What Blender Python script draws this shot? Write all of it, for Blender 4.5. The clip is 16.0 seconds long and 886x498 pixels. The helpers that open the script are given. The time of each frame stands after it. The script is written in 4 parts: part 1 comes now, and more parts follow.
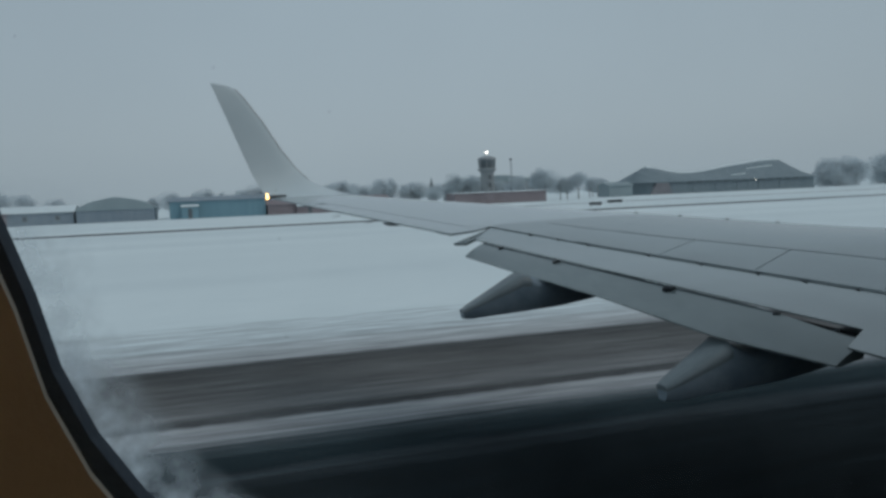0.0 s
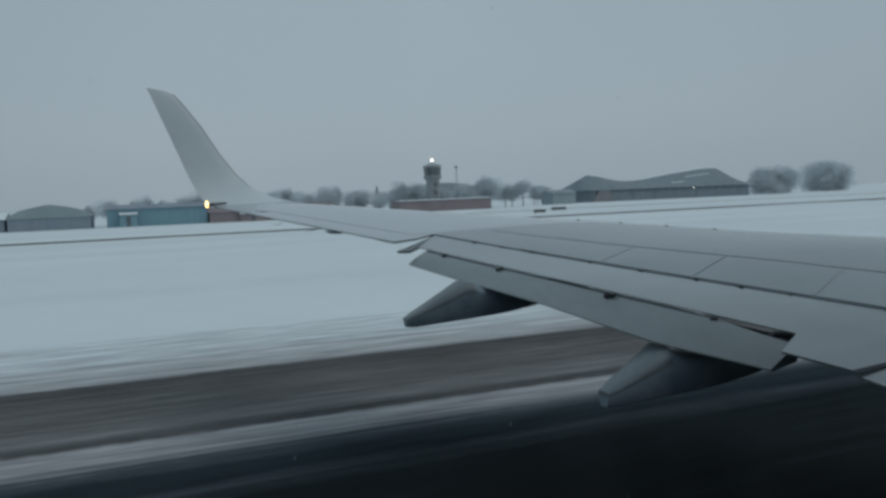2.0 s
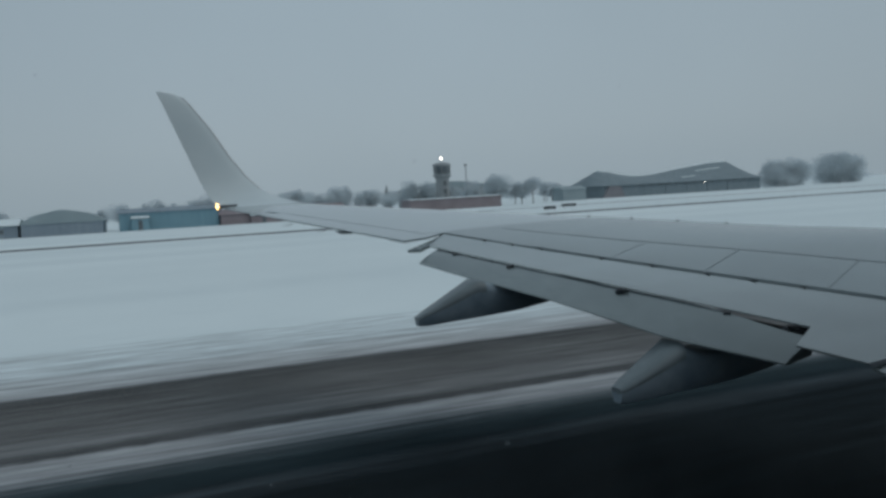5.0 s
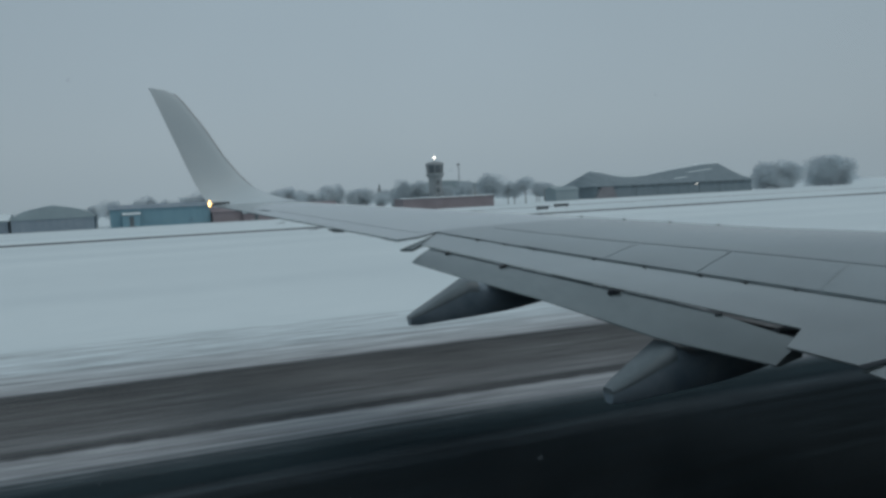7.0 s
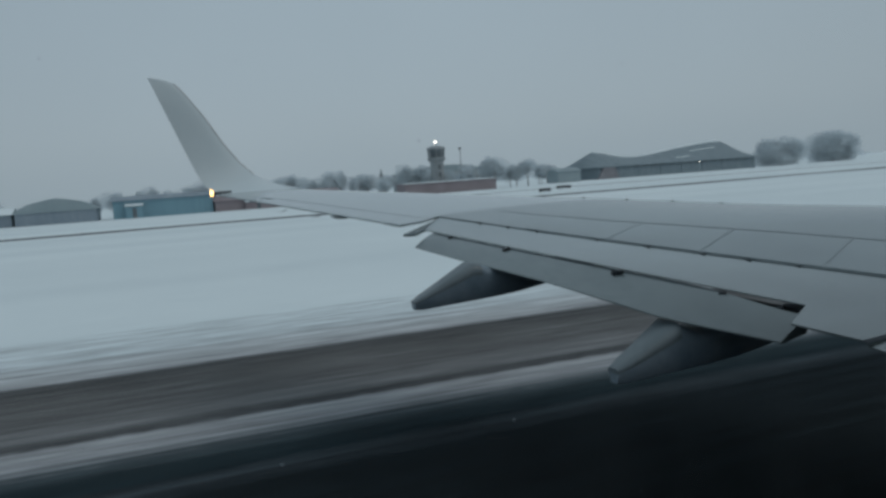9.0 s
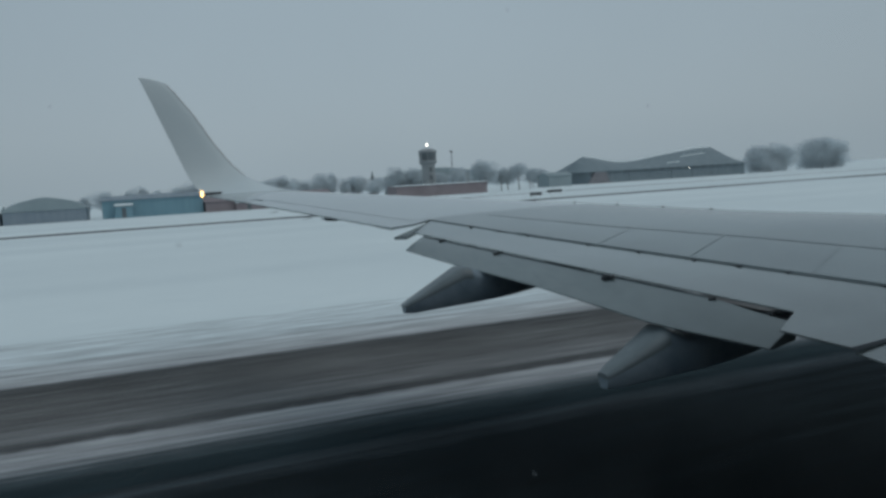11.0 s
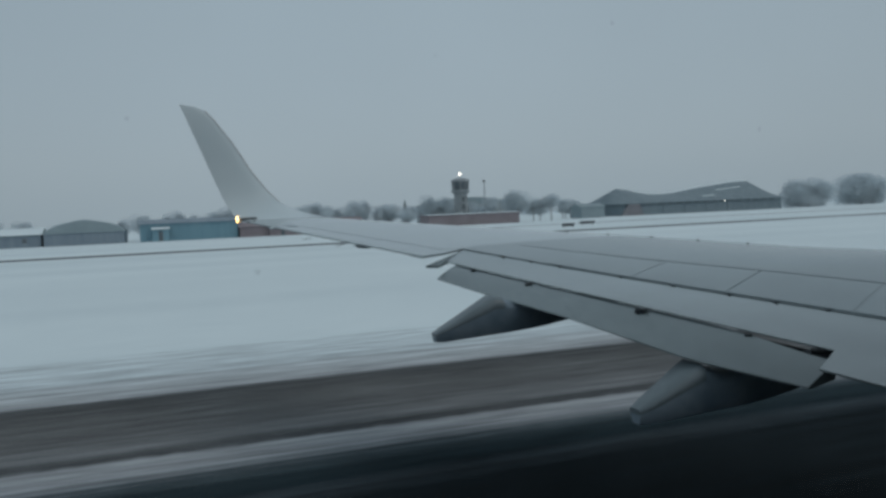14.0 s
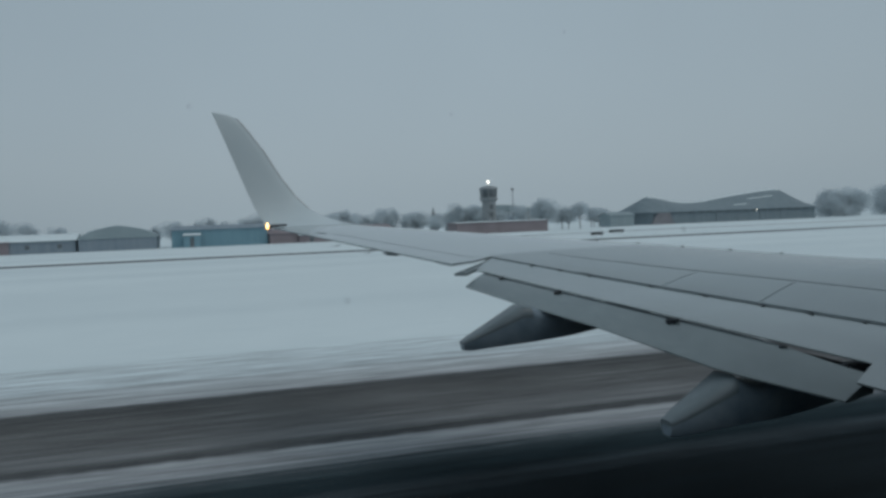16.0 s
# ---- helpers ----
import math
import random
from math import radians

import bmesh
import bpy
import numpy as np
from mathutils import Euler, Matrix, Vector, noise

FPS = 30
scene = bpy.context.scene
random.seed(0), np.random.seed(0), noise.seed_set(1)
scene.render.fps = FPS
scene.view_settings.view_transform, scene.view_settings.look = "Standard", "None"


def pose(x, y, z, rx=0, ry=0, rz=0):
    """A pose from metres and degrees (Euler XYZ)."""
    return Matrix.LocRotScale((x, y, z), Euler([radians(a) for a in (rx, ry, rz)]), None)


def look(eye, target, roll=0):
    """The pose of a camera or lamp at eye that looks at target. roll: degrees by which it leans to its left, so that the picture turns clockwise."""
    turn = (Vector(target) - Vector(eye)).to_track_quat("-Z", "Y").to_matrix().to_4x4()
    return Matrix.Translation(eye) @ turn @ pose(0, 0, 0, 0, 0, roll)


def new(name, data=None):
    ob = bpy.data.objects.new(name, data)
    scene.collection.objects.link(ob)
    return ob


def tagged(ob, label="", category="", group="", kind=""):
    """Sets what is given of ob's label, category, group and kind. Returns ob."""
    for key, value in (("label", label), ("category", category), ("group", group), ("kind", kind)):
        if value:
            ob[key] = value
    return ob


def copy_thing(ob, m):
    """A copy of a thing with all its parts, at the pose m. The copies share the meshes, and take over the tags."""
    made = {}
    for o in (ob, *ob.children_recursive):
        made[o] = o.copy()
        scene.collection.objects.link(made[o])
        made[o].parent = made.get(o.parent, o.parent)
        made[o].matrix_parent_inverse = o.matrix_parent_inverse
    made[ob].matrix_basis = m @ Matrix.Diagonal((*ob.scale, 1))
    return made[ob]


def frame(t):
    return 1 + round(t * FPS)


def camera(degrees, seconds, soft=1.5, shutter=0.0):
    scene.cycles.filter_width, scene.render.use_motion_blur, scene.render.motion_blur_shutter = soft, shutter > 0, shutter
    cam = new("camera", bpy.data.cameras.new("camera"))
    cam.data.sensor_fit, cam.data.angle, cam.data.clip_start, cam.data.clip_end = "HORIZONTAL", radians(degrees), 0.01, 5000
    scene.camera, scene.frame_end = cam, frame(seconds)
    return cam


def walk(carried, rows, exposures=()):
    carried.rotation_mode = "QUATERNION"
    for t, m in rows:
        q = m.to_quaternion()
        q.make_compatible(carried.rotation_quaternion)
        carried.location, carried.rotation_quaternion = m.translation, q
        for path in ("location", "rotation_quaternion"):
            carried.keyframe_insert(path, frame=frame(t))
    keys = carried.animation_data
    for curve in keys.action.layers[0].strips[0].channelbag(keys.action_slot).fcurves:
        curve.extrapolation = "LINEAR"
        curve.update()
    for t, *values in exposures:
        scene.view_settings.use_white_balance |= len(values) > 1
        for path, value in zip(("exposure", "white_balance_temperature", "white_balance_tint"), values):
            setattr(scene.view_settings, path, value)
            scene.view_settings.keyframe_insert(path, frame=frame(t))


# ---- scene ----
cam = camera(60, 16.0, soft=3.1)
# seconds, eye x, y, z, yaw, pitch, roll
PATH = [
    (0.0, -0.060, 1.554, 3.901, -17.52, -3.99, -2.41),
    (0.5, -0.053, 1.575, 3.904, -19.535, -3.84, -3.23),
    (1.0, -0.018, 1.586, 3.900, -19.96, -3.98, -4.16),
    (1.5, -0.004, 1.597, 3.893, -21.13, -5.63, -2.56),
    (2.0, -0.008, 1.603, 3.899, -21.58, -3.60, -2.42),
    (2.5, -0.008, 1.599, 3.895, -21.48, -4.56, -3.40),
    (3.0, 0.000, 1.601, 3.904, -22.38, -4.26, -2.01),
    (3.5, -0.000, 1.600, 3.900, -22.00, -5.00, -2.70),
    (4.0, -0.005, 1.615, 3.902, -20.42, -4.29, -2.24),
    (4.5, -0.001, 1.610, 3.899, -20.69, -3.66, -3.42),
    (7.0, -0.006, 1.615, 3.901, -21.35, -3.77, -2.89),
    (7.5, -0.006, 1.605, 3.900, -20.94, -3.69, -3.56),
    (8.0, -0.003, 1.608, 3.901, -20.79, -4.43, -3.96),
    (8.5, -0.003, 1.610, 3.898, -20.98, -4.90, -4.12),
    (11.0, -0.005, 1.616, 3.905, -21.75, -4.75, -3.56),
    (11.5, -0.007, 1.620, 3.904, -21.76, -3.84, -2.51),
    (12.0, -0.006, 1.618, 3.906, -21.53, -4.82, -3.95),
    (12.5, -0.003, 1.619, 3.901, -21.35, -3.67, -4.11),
    (13.0, -0.004, 1.615, 3.903, -21.76, -3.44, -2.84),
    (13.5, -0.007, 1.616, 3.905, -22.94, -3.36, -3.19),
    (14.0, -0.009, 1.627, 3.905, -19.54, -2.46, -2.55),
    (14.5, -0.012, 1.614, 3.905, -12.99, -2.19, -2.49),
    (15.0, -0.009, 1.606, 3.905, -13.14, -2.44, -4.68),
    (15.5, -0.013, 1.609, 3.904, -17.13, -3.12, -3.21),
    (16.0, -0.012, 1.646, 3.906, -17.49, -1.80, -2.25),
]


def eye_pose(x, y, z, yaw, pitch, roll):
    return pose(x, y, z, 90 + pitch, 0, yaw) @ pose(0, 0, 0, 0, 0, roll)


walk(cam, [(t, eye_pose(*p)) for t, *p in PATH])

# ------------------------------------------------------------ light
world = bpy.data.worlds.new("overcast_sky")
scene.world = world
world.use_nodes = True
wn, wl = world.node_tree.nodes, world.node_tree.links
wn.clear()
w_out = wn.new("ShaderNodeOutputWorld")
w_bg = wn.new("ShaderNodeBackground")
w_sky = wn.new("ShaderNodeTexSky")
w_sky.sky_type = "NISHITA"
w_sky.sun_disc = False
w_sky.sun_elevation, w_sky.sun_rotation = radians(56), radians(147)
w_sky.dust_density = 6.0
w_co = wn.new("ShaderNodeTexCoord")
w_sep = wn.new("ShaderNodeSeparateXYZ")
w_ramp = wn.new("ShaderNodeValToRGB")
w_ramp.color_ramp.elements[0].position, w_ramp.color_ramp.elements[0].color = 0.0, (0.291, 0.357, 0.401, 1)
w_ramp.color_ramp.elements[1].position, w_ramp.color_ramp.elements[1].color = 1.0, (0.362, 0.45, 0.508, 1)
for p, c in ((0.08, (0.302, 0.366, 0.410, 1)), (0.30, (0.290, 0.360, 0.405, 1)), (0.55, (0.322, 0.40, 0.450, 1))):
    w_ramp.color_ramp.elements.new(p).color = c
w_no = wn.new("ShaderNodeTexNoise")
w_no.inputs["Scale"].default_value, w_no.inputs["Detail"].default_value = 1.6, 3
w_mul = wn.new("ShaderNodeMapRange")
w_mul.inputs["To Min"].default_value, w_mul.inputs["To Max"].default_value = 0.9, 1.1
w_cl = wn.new("ShaderNodeMixRGB")
w_cl.blend_type, w_cl.inputs[0].default_value = "MULTIPLY", 1.0
w_mix = wn.new("ShaderNodeMixRGB")
w_mix.blend_type, w_mix.inputs[0].default_value = "ADD", 0.012
wl.new(w_co.outputs["Generated"], w_sep.inputs[0])
wl.new(w_sep.outputs["Z"], w_ramp.inputs[0])
wl.new(w_co.outputs["Generated"], w_no.inputs["Vector"])
wl.new(w_no.outputs["Fac"], w_mul.inputs["Value"])
wl.new(w_ramp.outputs[0], w_cl.inputs[1])
wl.new(w_mul.outputs[0], w_cl.inputs[2])
# the sky is a little brighter around the middle of the camera's view
w_dot, w_mid, w_midmul = wn.new("ShaderNodeVectorMath"), wn.new("ShaderNodeMapRange"), wn.new("ShaderNodeMixRGB")
w_dot.operation, w_dot.inputs[1].default_value = "DOT_PRODUCT", (0.34, 0.94, 0.05)
w_mid.inputs["From Min"].default_value, w_mid.inputs["From Max"].default_value = 0.80, 1.0
w_mid.inputs["To Min"].default_value, w_mid.inputs["To Max"].default_value = 0.93, 1.03
w_midmul.blend_type, w_midmul.inputs[0].default_value = "MULTIPLY", 1.0
wl.new(w_co.outputs["Generated"], w_dot.inputs[0])
wl.new(w_dot.outputs["Value"], w_mid.inputs["Value"])
wl.new(w_cl.outputs[0], w_midmul.inputs[1])
wl.new(w_mid.outputs[0], w_midmul.inputs[2])
wl.new(w_midmul.outputs[0], w_mix.inputs[1])
wl.new(w_sky.outputs[0], w_mix.inputs[2])
wl.new(w_mix.outputs[0], w_bg.inputs["Color"])
w_bg.inputs["Strength"].default_value = 1.0
wl.new(w_bg.outputs[0], w_out.inputs["Surface"])

sun = new("sun", bpy.data.lights.new("sun", "SUN"))
sun.data.energy, sun.data.angle, sun.data.color = 0.2, radians(40), (1.0, 0.97, 0.93)
sun.matrix_world = look((45, -70, 125), (0, 0, 0))


# ------------------------------------------------------------ materials
def nodes_of(name):
    m = bpy.data.materials.new(name)
    m.use_nodes = True
    return m, m.node_tree.nodes, m.node_tree.links, m.node_tree.nodes["Principled BSDF"]


def surface(name, low, high, rough=0.6, metal=0.0, scale=1.0, stretch=(1, 1, 1), fine=14.0, bump=0.1, depth=0.01, vary=0.0, spec=0.4, coat=0.0):
    """A surface whose colour drifts between low and high at two scales, with a fine relief."""
    m, n, l, b = nodes_of(name)
    co, mp = n.new("ShaderNodeTexCoord"), n.new("ShaderNodeMapping")
    mp.inputs["Scale"].default_value = stretch
    l.new(co.outputs["Object"], mp.inputs["Vector"])
    big, small = n.new("ShaderNodeTexNoise"), n.new("ShaderNodeTexNoise")
    big.inputs["Scale"].default_value, big.inputs["Detail"].default_value = scale, 5
    small.inputs["Scale"].default_value, small.inputs["Detail"].default_value = scale * fine, 4
    l.new(mp.outputs[0], big.inputs["Vector"]), l.new(mp.outputs[0], small.inputs["Vector"])
    add = n.new("ShaderNodeMath")
    add.operation = "MULTIPLY_ADD"
    add.inputs[1].default_value = 0.35
    l.new(small.outputs["Fac"], add.inputs[0]), l.new(big.outputs["Fac"], add.inputs[2])
    last = add
    if vary:
        info, va = n.new("ShaderNodeObjectInfo"), n.new("ShaderNodeMath")
        va.operation = "MULTIPLY_ADD"
        va.inputs[1].default_value = vary
        l.new(info.outputs["Random"], va.inputs[0]), l.new(add.outputs[0], va.inputs[2])
        last = va
    ramp = n.new("ShaderNodeValToRGB")
    ramp.color_ramp.elements[0].position, ramp.color_ramp.elements[0].color = 0.42, (*low, 1)
    ramp.color_ramp.elements[1].position, ramp.color_ramp.elements[1].color = 0.92 + vary * 0.5, (*high, 1)
    l.new(last.outputs[0], ramp.inputs[0]), l.new(ramp.outputs[0], b.inputs["Base Color"])
    b.inputs["Roughness"].default_value, b.inputs["Metallic"].default_value = rough, metal
    b.inputs["Specular IOR Level"].default_value = spec
    b.inputs["Coat Weight"].default_value, b.inputs["Coat Roughness"].default_value = coat, 0.12
    bu = n.new("ShaderNodeBump")
    bu.inputs["Strength"].default_value, bu.inputs["Distance"].default_value = bump, depth
    l.new(small.outputs["Fac"], bu.inputs["Height"]), l.new(bu.outputs[0], b.inputs["Normal"])
    return m


def root_shade(m, y0, y1, left):
    """Puts the dimmer light near the wing root into the paint: duller and darker towards y0, in soot-like streaks along
    the flow.
    """
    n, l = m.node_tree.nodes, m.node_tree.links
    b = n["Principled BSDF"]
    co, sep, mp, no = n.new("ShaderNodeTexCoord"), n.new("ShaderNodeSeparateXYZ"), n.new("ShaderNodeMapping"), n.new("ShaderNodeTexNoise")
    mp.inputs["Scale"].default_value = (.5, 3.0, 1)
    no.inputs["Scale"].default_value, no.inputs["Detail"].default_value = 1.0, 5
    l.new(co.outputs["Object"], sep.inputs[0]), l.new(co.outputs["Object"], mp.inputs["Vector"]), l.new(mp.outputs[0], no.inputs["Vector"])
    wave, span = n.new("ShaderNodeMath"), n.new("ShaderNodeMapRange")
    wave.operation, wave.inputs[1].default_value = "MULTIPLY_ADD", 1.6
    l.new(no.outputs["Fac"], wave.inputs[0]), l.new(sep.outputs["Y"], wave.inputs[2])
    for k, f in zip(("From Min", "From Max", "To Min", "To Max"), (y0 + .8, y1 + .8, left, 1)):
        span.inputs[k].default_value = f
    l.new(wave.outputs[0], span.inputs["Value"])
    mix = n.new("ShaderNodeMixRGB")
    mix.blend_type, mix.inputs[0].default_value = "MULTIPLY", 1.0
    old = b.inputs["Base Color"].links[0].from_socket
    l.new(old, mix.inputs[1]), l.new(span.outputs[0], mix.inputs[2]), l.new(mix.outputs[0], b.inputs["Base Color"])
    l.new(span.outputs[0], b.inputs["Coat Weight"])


def glow(name, color, strength):
    m, n, l, b = nodes_of(name)
    b.inputs["Base Color"].default_value = (*color, 1)
    b.inputs["Emission Color"].default_value, b.inputs["Emission Strength"].default_value = (*color, 1), strength
    return m


def clear_pane(name, share):
    """Scratched acrylic: clear, faintly glossy, with thin cloudy smears and a few dried specks."""
    m, n, l, b = nodes_of(name)
    t, g, mix = n.new("ShaderNodeBsdfTransparent"), n.new("ShaderNodeBsdfGlossy"), n.new("ShaderNodeMixShader")
    t.inputs[0].default_value = (0.97, 0.985, 0.99, 1)
    g.inputs["Roughness"].default_value = 0.08
    mix.inputs[0].default_value = share
    l.new(t.outputs[0], mix.inputs[1]), l.new(g.outputs[0], mix.inputs[2])
    co, no, vo = n.new("ShaderNodeTexCoord"), n.new("ShaderNodeTexNoise"), n.new("ShaderNodeTexVoronoi")
    no.inputs["Scale"].default_value, no.inputs["Detail"].default_value, no.inputs["Roughness"].default_value = 38, 5, .6
    vo.voronoi_dimensions = "2D"
    vo.inputs["Scale"].default_value = 90
    at, flat = n.new("ShaderNodeSeparateXYZ"), n.new("ShaderNodeCombineXYZ")
    l.new(co.outputs["Object"], at.inputs[0]), l.new(at.outputs["X"], flat.inputs["X"]), l.new(at.outputs["Z"], flat.inputs["Y"])
    l.new(co.outputs["Object"], no.inputs["Vector"]), l.new(flat.outputs[0], vo.inputs["Vector"])
    haze, size, inside, speck = n.new("ShaderNodeMapRange"), n.new("ShaderNodeMapRange"), n.new("ShaderNodeMath"), n.new("ShaderNodeMath")
    for k, f in zip(("From Min", "From Max", "To Min", "To Max"), (.38, .75, .0008, .016)):
        haze.inputs[k].default_value = f
    l.new(no.outputs["Fac"], haze.inputs["Value"])
    # only some cells hold a speck, each of its own size
    sep = n.new("ShaderNodeSeparateColor")
    l.new(vo.outputs["Color"], sep.inputs[0])
    for k, f in zip(("From Min", "From Max", "To Min", "To Max"), (.72, 1.0, .0, .034)):
        size.inputs[k].default_value = f
    l.new(sep.outputs[0], size.inputs["Value"])
    inside.operation = "LESS_THAN"
    l.new(vo.outputs["Distance"], inside.inputs[0]), l.new(size.outputs[0], inside.inputs[1])
    speck.operation = "MULTIPLY_ADD"
    speck.inputs[1].default_value = .09
    l.new(inside.outputs[0], speck.inputs[0]), l.new(haze.outputs[0], speck.inputs[2])
    d, mix2 = n.new("ShaderNodeBsdfTranslucent"), n.new("ShaderNodeMixShader")
    d.inputs[0].default_value = (0.85, 0.9, 0.93, 1)
    l.new(speck.outputs[0], mix2.inputs[0]), l.new(mix.outputs[0], mix2.inputs[1]), l.new(d.outputs[0], mix2.inputs[2])
    l.new(mix2.outputs[0], n["Material Output"].inputs["Surface"])
    return m


def frosted_rim(name):
    """Frost and crazing on the rim of the outer pane, thickest in the low corners and ragged towards the middle."""
    m, n, l, b = nodes_of(name)
    t, d, mix, no = n.new("ShaderNodeBsdfTransparent"), n.new("ShaderNodeBsdfTranslucent"), n.new("ShaderNodeMixShader"), n.new("ShaderNodeTexNoise")
    co, sep = n.new("ShaderNodeTexCoord"), n.new("ShaderNodeSeparateXYZ")
    no.inputs["Scale"].default_value, no.inputs["Detail"].default_value = 190, 6
    d.inputs[0].default_value = (0.93, 0.96, 0.98, 1)
    l.new(co.outputs["Object"], no.inputs["Vector"]), l.new(co.outputs["Object"], sep.inputs[0])

    def math_of(op, a, k):
        q = n.new("ShaderNodeMath")
        q.operation, q.inputs[1].default_value = op, k
        l.new(a, q.inputs[0])
        return q.outputs[0]

    # distance from the middle of the rounded corner, square on both sides
    dx = math_of("MAXIMUM", math_of("SUBTRACT", math_of("ABSOLUTE", math_of("SUBTRACT", sep.outputs["X"], .0564), 0), .0606), 0)
    dz = math_of("MAXIMUM", math_of("SUBTRACT", math_of("ABSOLUTE", math_of("SUBTRACT", sep.outputs["Z"], 3.99285), 0), .09215), 0)
    both = n.new("ShaderNodeMath")
    both.operation = "ADD"
    l.new(math_of("POWER", dx, 2), both.inputs[0]), l.new(math_of("POWER", dz, 2), both.inputs[1])
    far = math_of("POWER", both.outputs[0], .5)
    edge, low, grain = n.new("ShaderNodeMapRange"), n.new("ShaderNodeMapRange"), n.new("ShaderNodeMapRange")
    for q, v in ((edge, (.0745, .0845, 0, 1)), (low, (3.908, 3.872, 0, 1)), (grain, (.32, .66, .22, 1.15))):
        for k, f in zip(("From Min", "From Max", "To Min", "To Max"), v):
            q.inputs[k].default_value = f
    l.new(far, edge.inputs["Value"]), l.new(sep.outputs["Z"], low.inputs["Value"]), l.new(no.outputs["Fac"], grain.inputs["Value"])
    p, q = n.new("ShaderNodeMath"), n.new("ShaderNodeMath")
    p.operation = q.operation = "MULTIPLY"
    l.new(edge.outputs[0], p.inputs[0]), l.new(low.outputs[0], p.inputs[1]), l.new(p.outputs[0], q.inputs[0]), l.new(grain.outputs[0], q.inputs[1])
    l.new(math_of("MULTIPLY", q.outputs[0], .8), mix.inputs[0])
    l.new(t.outputs[0], mix.inputs[1]), l.new(d.outputs[0], mix.inputs[2])
    l.new(mix.outputs[0], n["Material Output"].inputs["Surface"])
    return m


def runway_surface():
    """Ploughed asphalt: bare black lane, snow ribbons and a brown gritted strip, all drawn out along the runway as if
    blurred by speed.
    """
    m, n, l, b = nodes_of("runway_asphalt")
    co, mp, mp2 = n.new("ShaderNodeTexCoord"), n.new("ShaderNodeMapping"), n.new("ShaderNodeMapping")
    sep, no, no2, no3 = n.new("ShaderNodeSeparateXYZ"), n.new("ShaderNodeTexNoise"), n.new("ShaderNodeTexNoise"), n.new("ShaderNodeTexNoise")
    mp.inputs["Scale"].default_value, mp2.inputs["Scale"].default_value = (0.035, 0.9, 1), (0.06, 7.0, 1)
    l.new(co.outputs["Object"], sep.inputs[0])
    for a, c in ((mp, no), (mp2, no2)):
        l.new(co.outputs["Object"], a.inputs["Vector"]), l.new(a.outputs[0], c.inputs["Vector"])
    l.new(co.outputs["Object"], no3.inputs["Vector"])
    no.inputs["Scale"].default_value, no.inputs["Detail"].default_value = 1.0, 4
    no2.inputs["Scale"].default_value, no2.inputs["Detail"].default_value = 1.0, 6
    no3.inputs["Scale"].default_value, no3.inputs["Detail"].default_value = 2.2, 8

    def sum_of(a, b2, k, off):
        s, q = n.new("ShaderNodeMath"), n.new("ShaderNodeMath")
        s.operation, q.operation = "SUBTRACT", "MULTIPLY_ADD"
        s.inputs[1].default_value = off
        q.inputs[1].default_value = k
        l.new(b2, s.inputs[0]), l.new(s.outputs[0], q.inputs[0]), l.new(a, q.inputs[2])
        return q.outputs[0]

    y1 = sum_of(sep.outputs["Y"], no.outputs["Fac"], 0.7, 0.5)
    y2 = sum_of(y1, no2.outputs["Fac"], 0.5, 0.5)
    y3 = sum_of(y2, no3.outputs["Fac"], 0.2, 0.5)
    mr = n.new("ShaderNodeMapRange")
    mr.inputs["From Min"].default_value, mr.inputs["From Max"].default_value = 8.0, 28.0
    l.new(y3, mr.inputs["Value"])
    ramp = n.new("ShaderNodeValToRGB")
    bands = [(8.0, (.0115, .0160, .0175)), (12.05, (.0125, .0185, .0220)), (12.4, (.045, .057, .065)), (12.6, (.041, .053, .061)), (12.85, (.017, .029, .035)), (13.5, (.028, .044, .051)),
             (14.0, (.075, .093, .103)), (14.35, (.25, .265, .28)), (14.6, (.36, .37, .385)), (15.3, (.42, .43, .442)), (15.5, (.095, .098, .102)), (15.7, (.100, .103, .106)), (16.0, (.215, .218, .222)),
             (16.7, (.180, .181, .183)), (17.4, (.142, .142, .143)), (18.3, (.150, .150, .150)), (19.2, (.122, .122, .122)), (20.0, (.102, .103, .104)), (20.35, (.100, .103, .106)), (20.75, (.42, .43, .44)), (22.4, (.56, .59, .605)), (22.7, (.47, .495, .51)),
             (23.1, (.60, .65, .67)), (24.8, (.67, .73, .75)), (28.0, (.72, .785, .80))]
    e = ramp.color_ramp.elements
    e[0].position, e[0].color = 0.0, (*bands[0][1], 1)
    e[1].position, e[1].color = 1.0, (*bands[-1][1], 1)
    for y, c in bands[1:-1]:
        e.new((y - 8.0) / 20.0).color = (*c, 1)
    l.new(mr.outputs[0], ramp.inputs[0])
    # fine mottling, from grit and thin drifted snow
    mix = n.new("ShaderNodeMixRGB")
    mix.blend_type, mix.inputs[0].default_value = "MULTIPLY", 1.0
    k = n.new("ShaderNodeMapRange")
    k.inputs["From Min"].default_value, k.inputs["From Max"].default_value = 0.25, 0.75
    k.inputs["To Min"].default_value, k.inputs["To Max"].default_value = 0.74, 1.2
    l.new(no2.outputs["Fac"], k.inputs["Value"])
    l.new(ramp.outputs[0], mix.inputs[1]), l.new(k.outputs[0], mix.inputs[2])
    # short smears of slush on top of that
    mp4, no4, k4, mix4 = n.new("ShaderNodeMapping"), n.new("ShaderNodeTexNoise"), n.new("ShaderNodeMapRange"), n.new("ShaderNodeMixRGB")
    mp4.inputs["Scale"].default_value = (0.38, 3.4, 1)
    no4.inputs["Scale"].default_value, no4.inputs["Detail"].default_value, no4.inputs["Roughness"].default_value = 1.0, 7, 0.65
    k4.inputs["From Min"].default_value, k4.inputs["From Max"].default_value = 0.25, 0.75
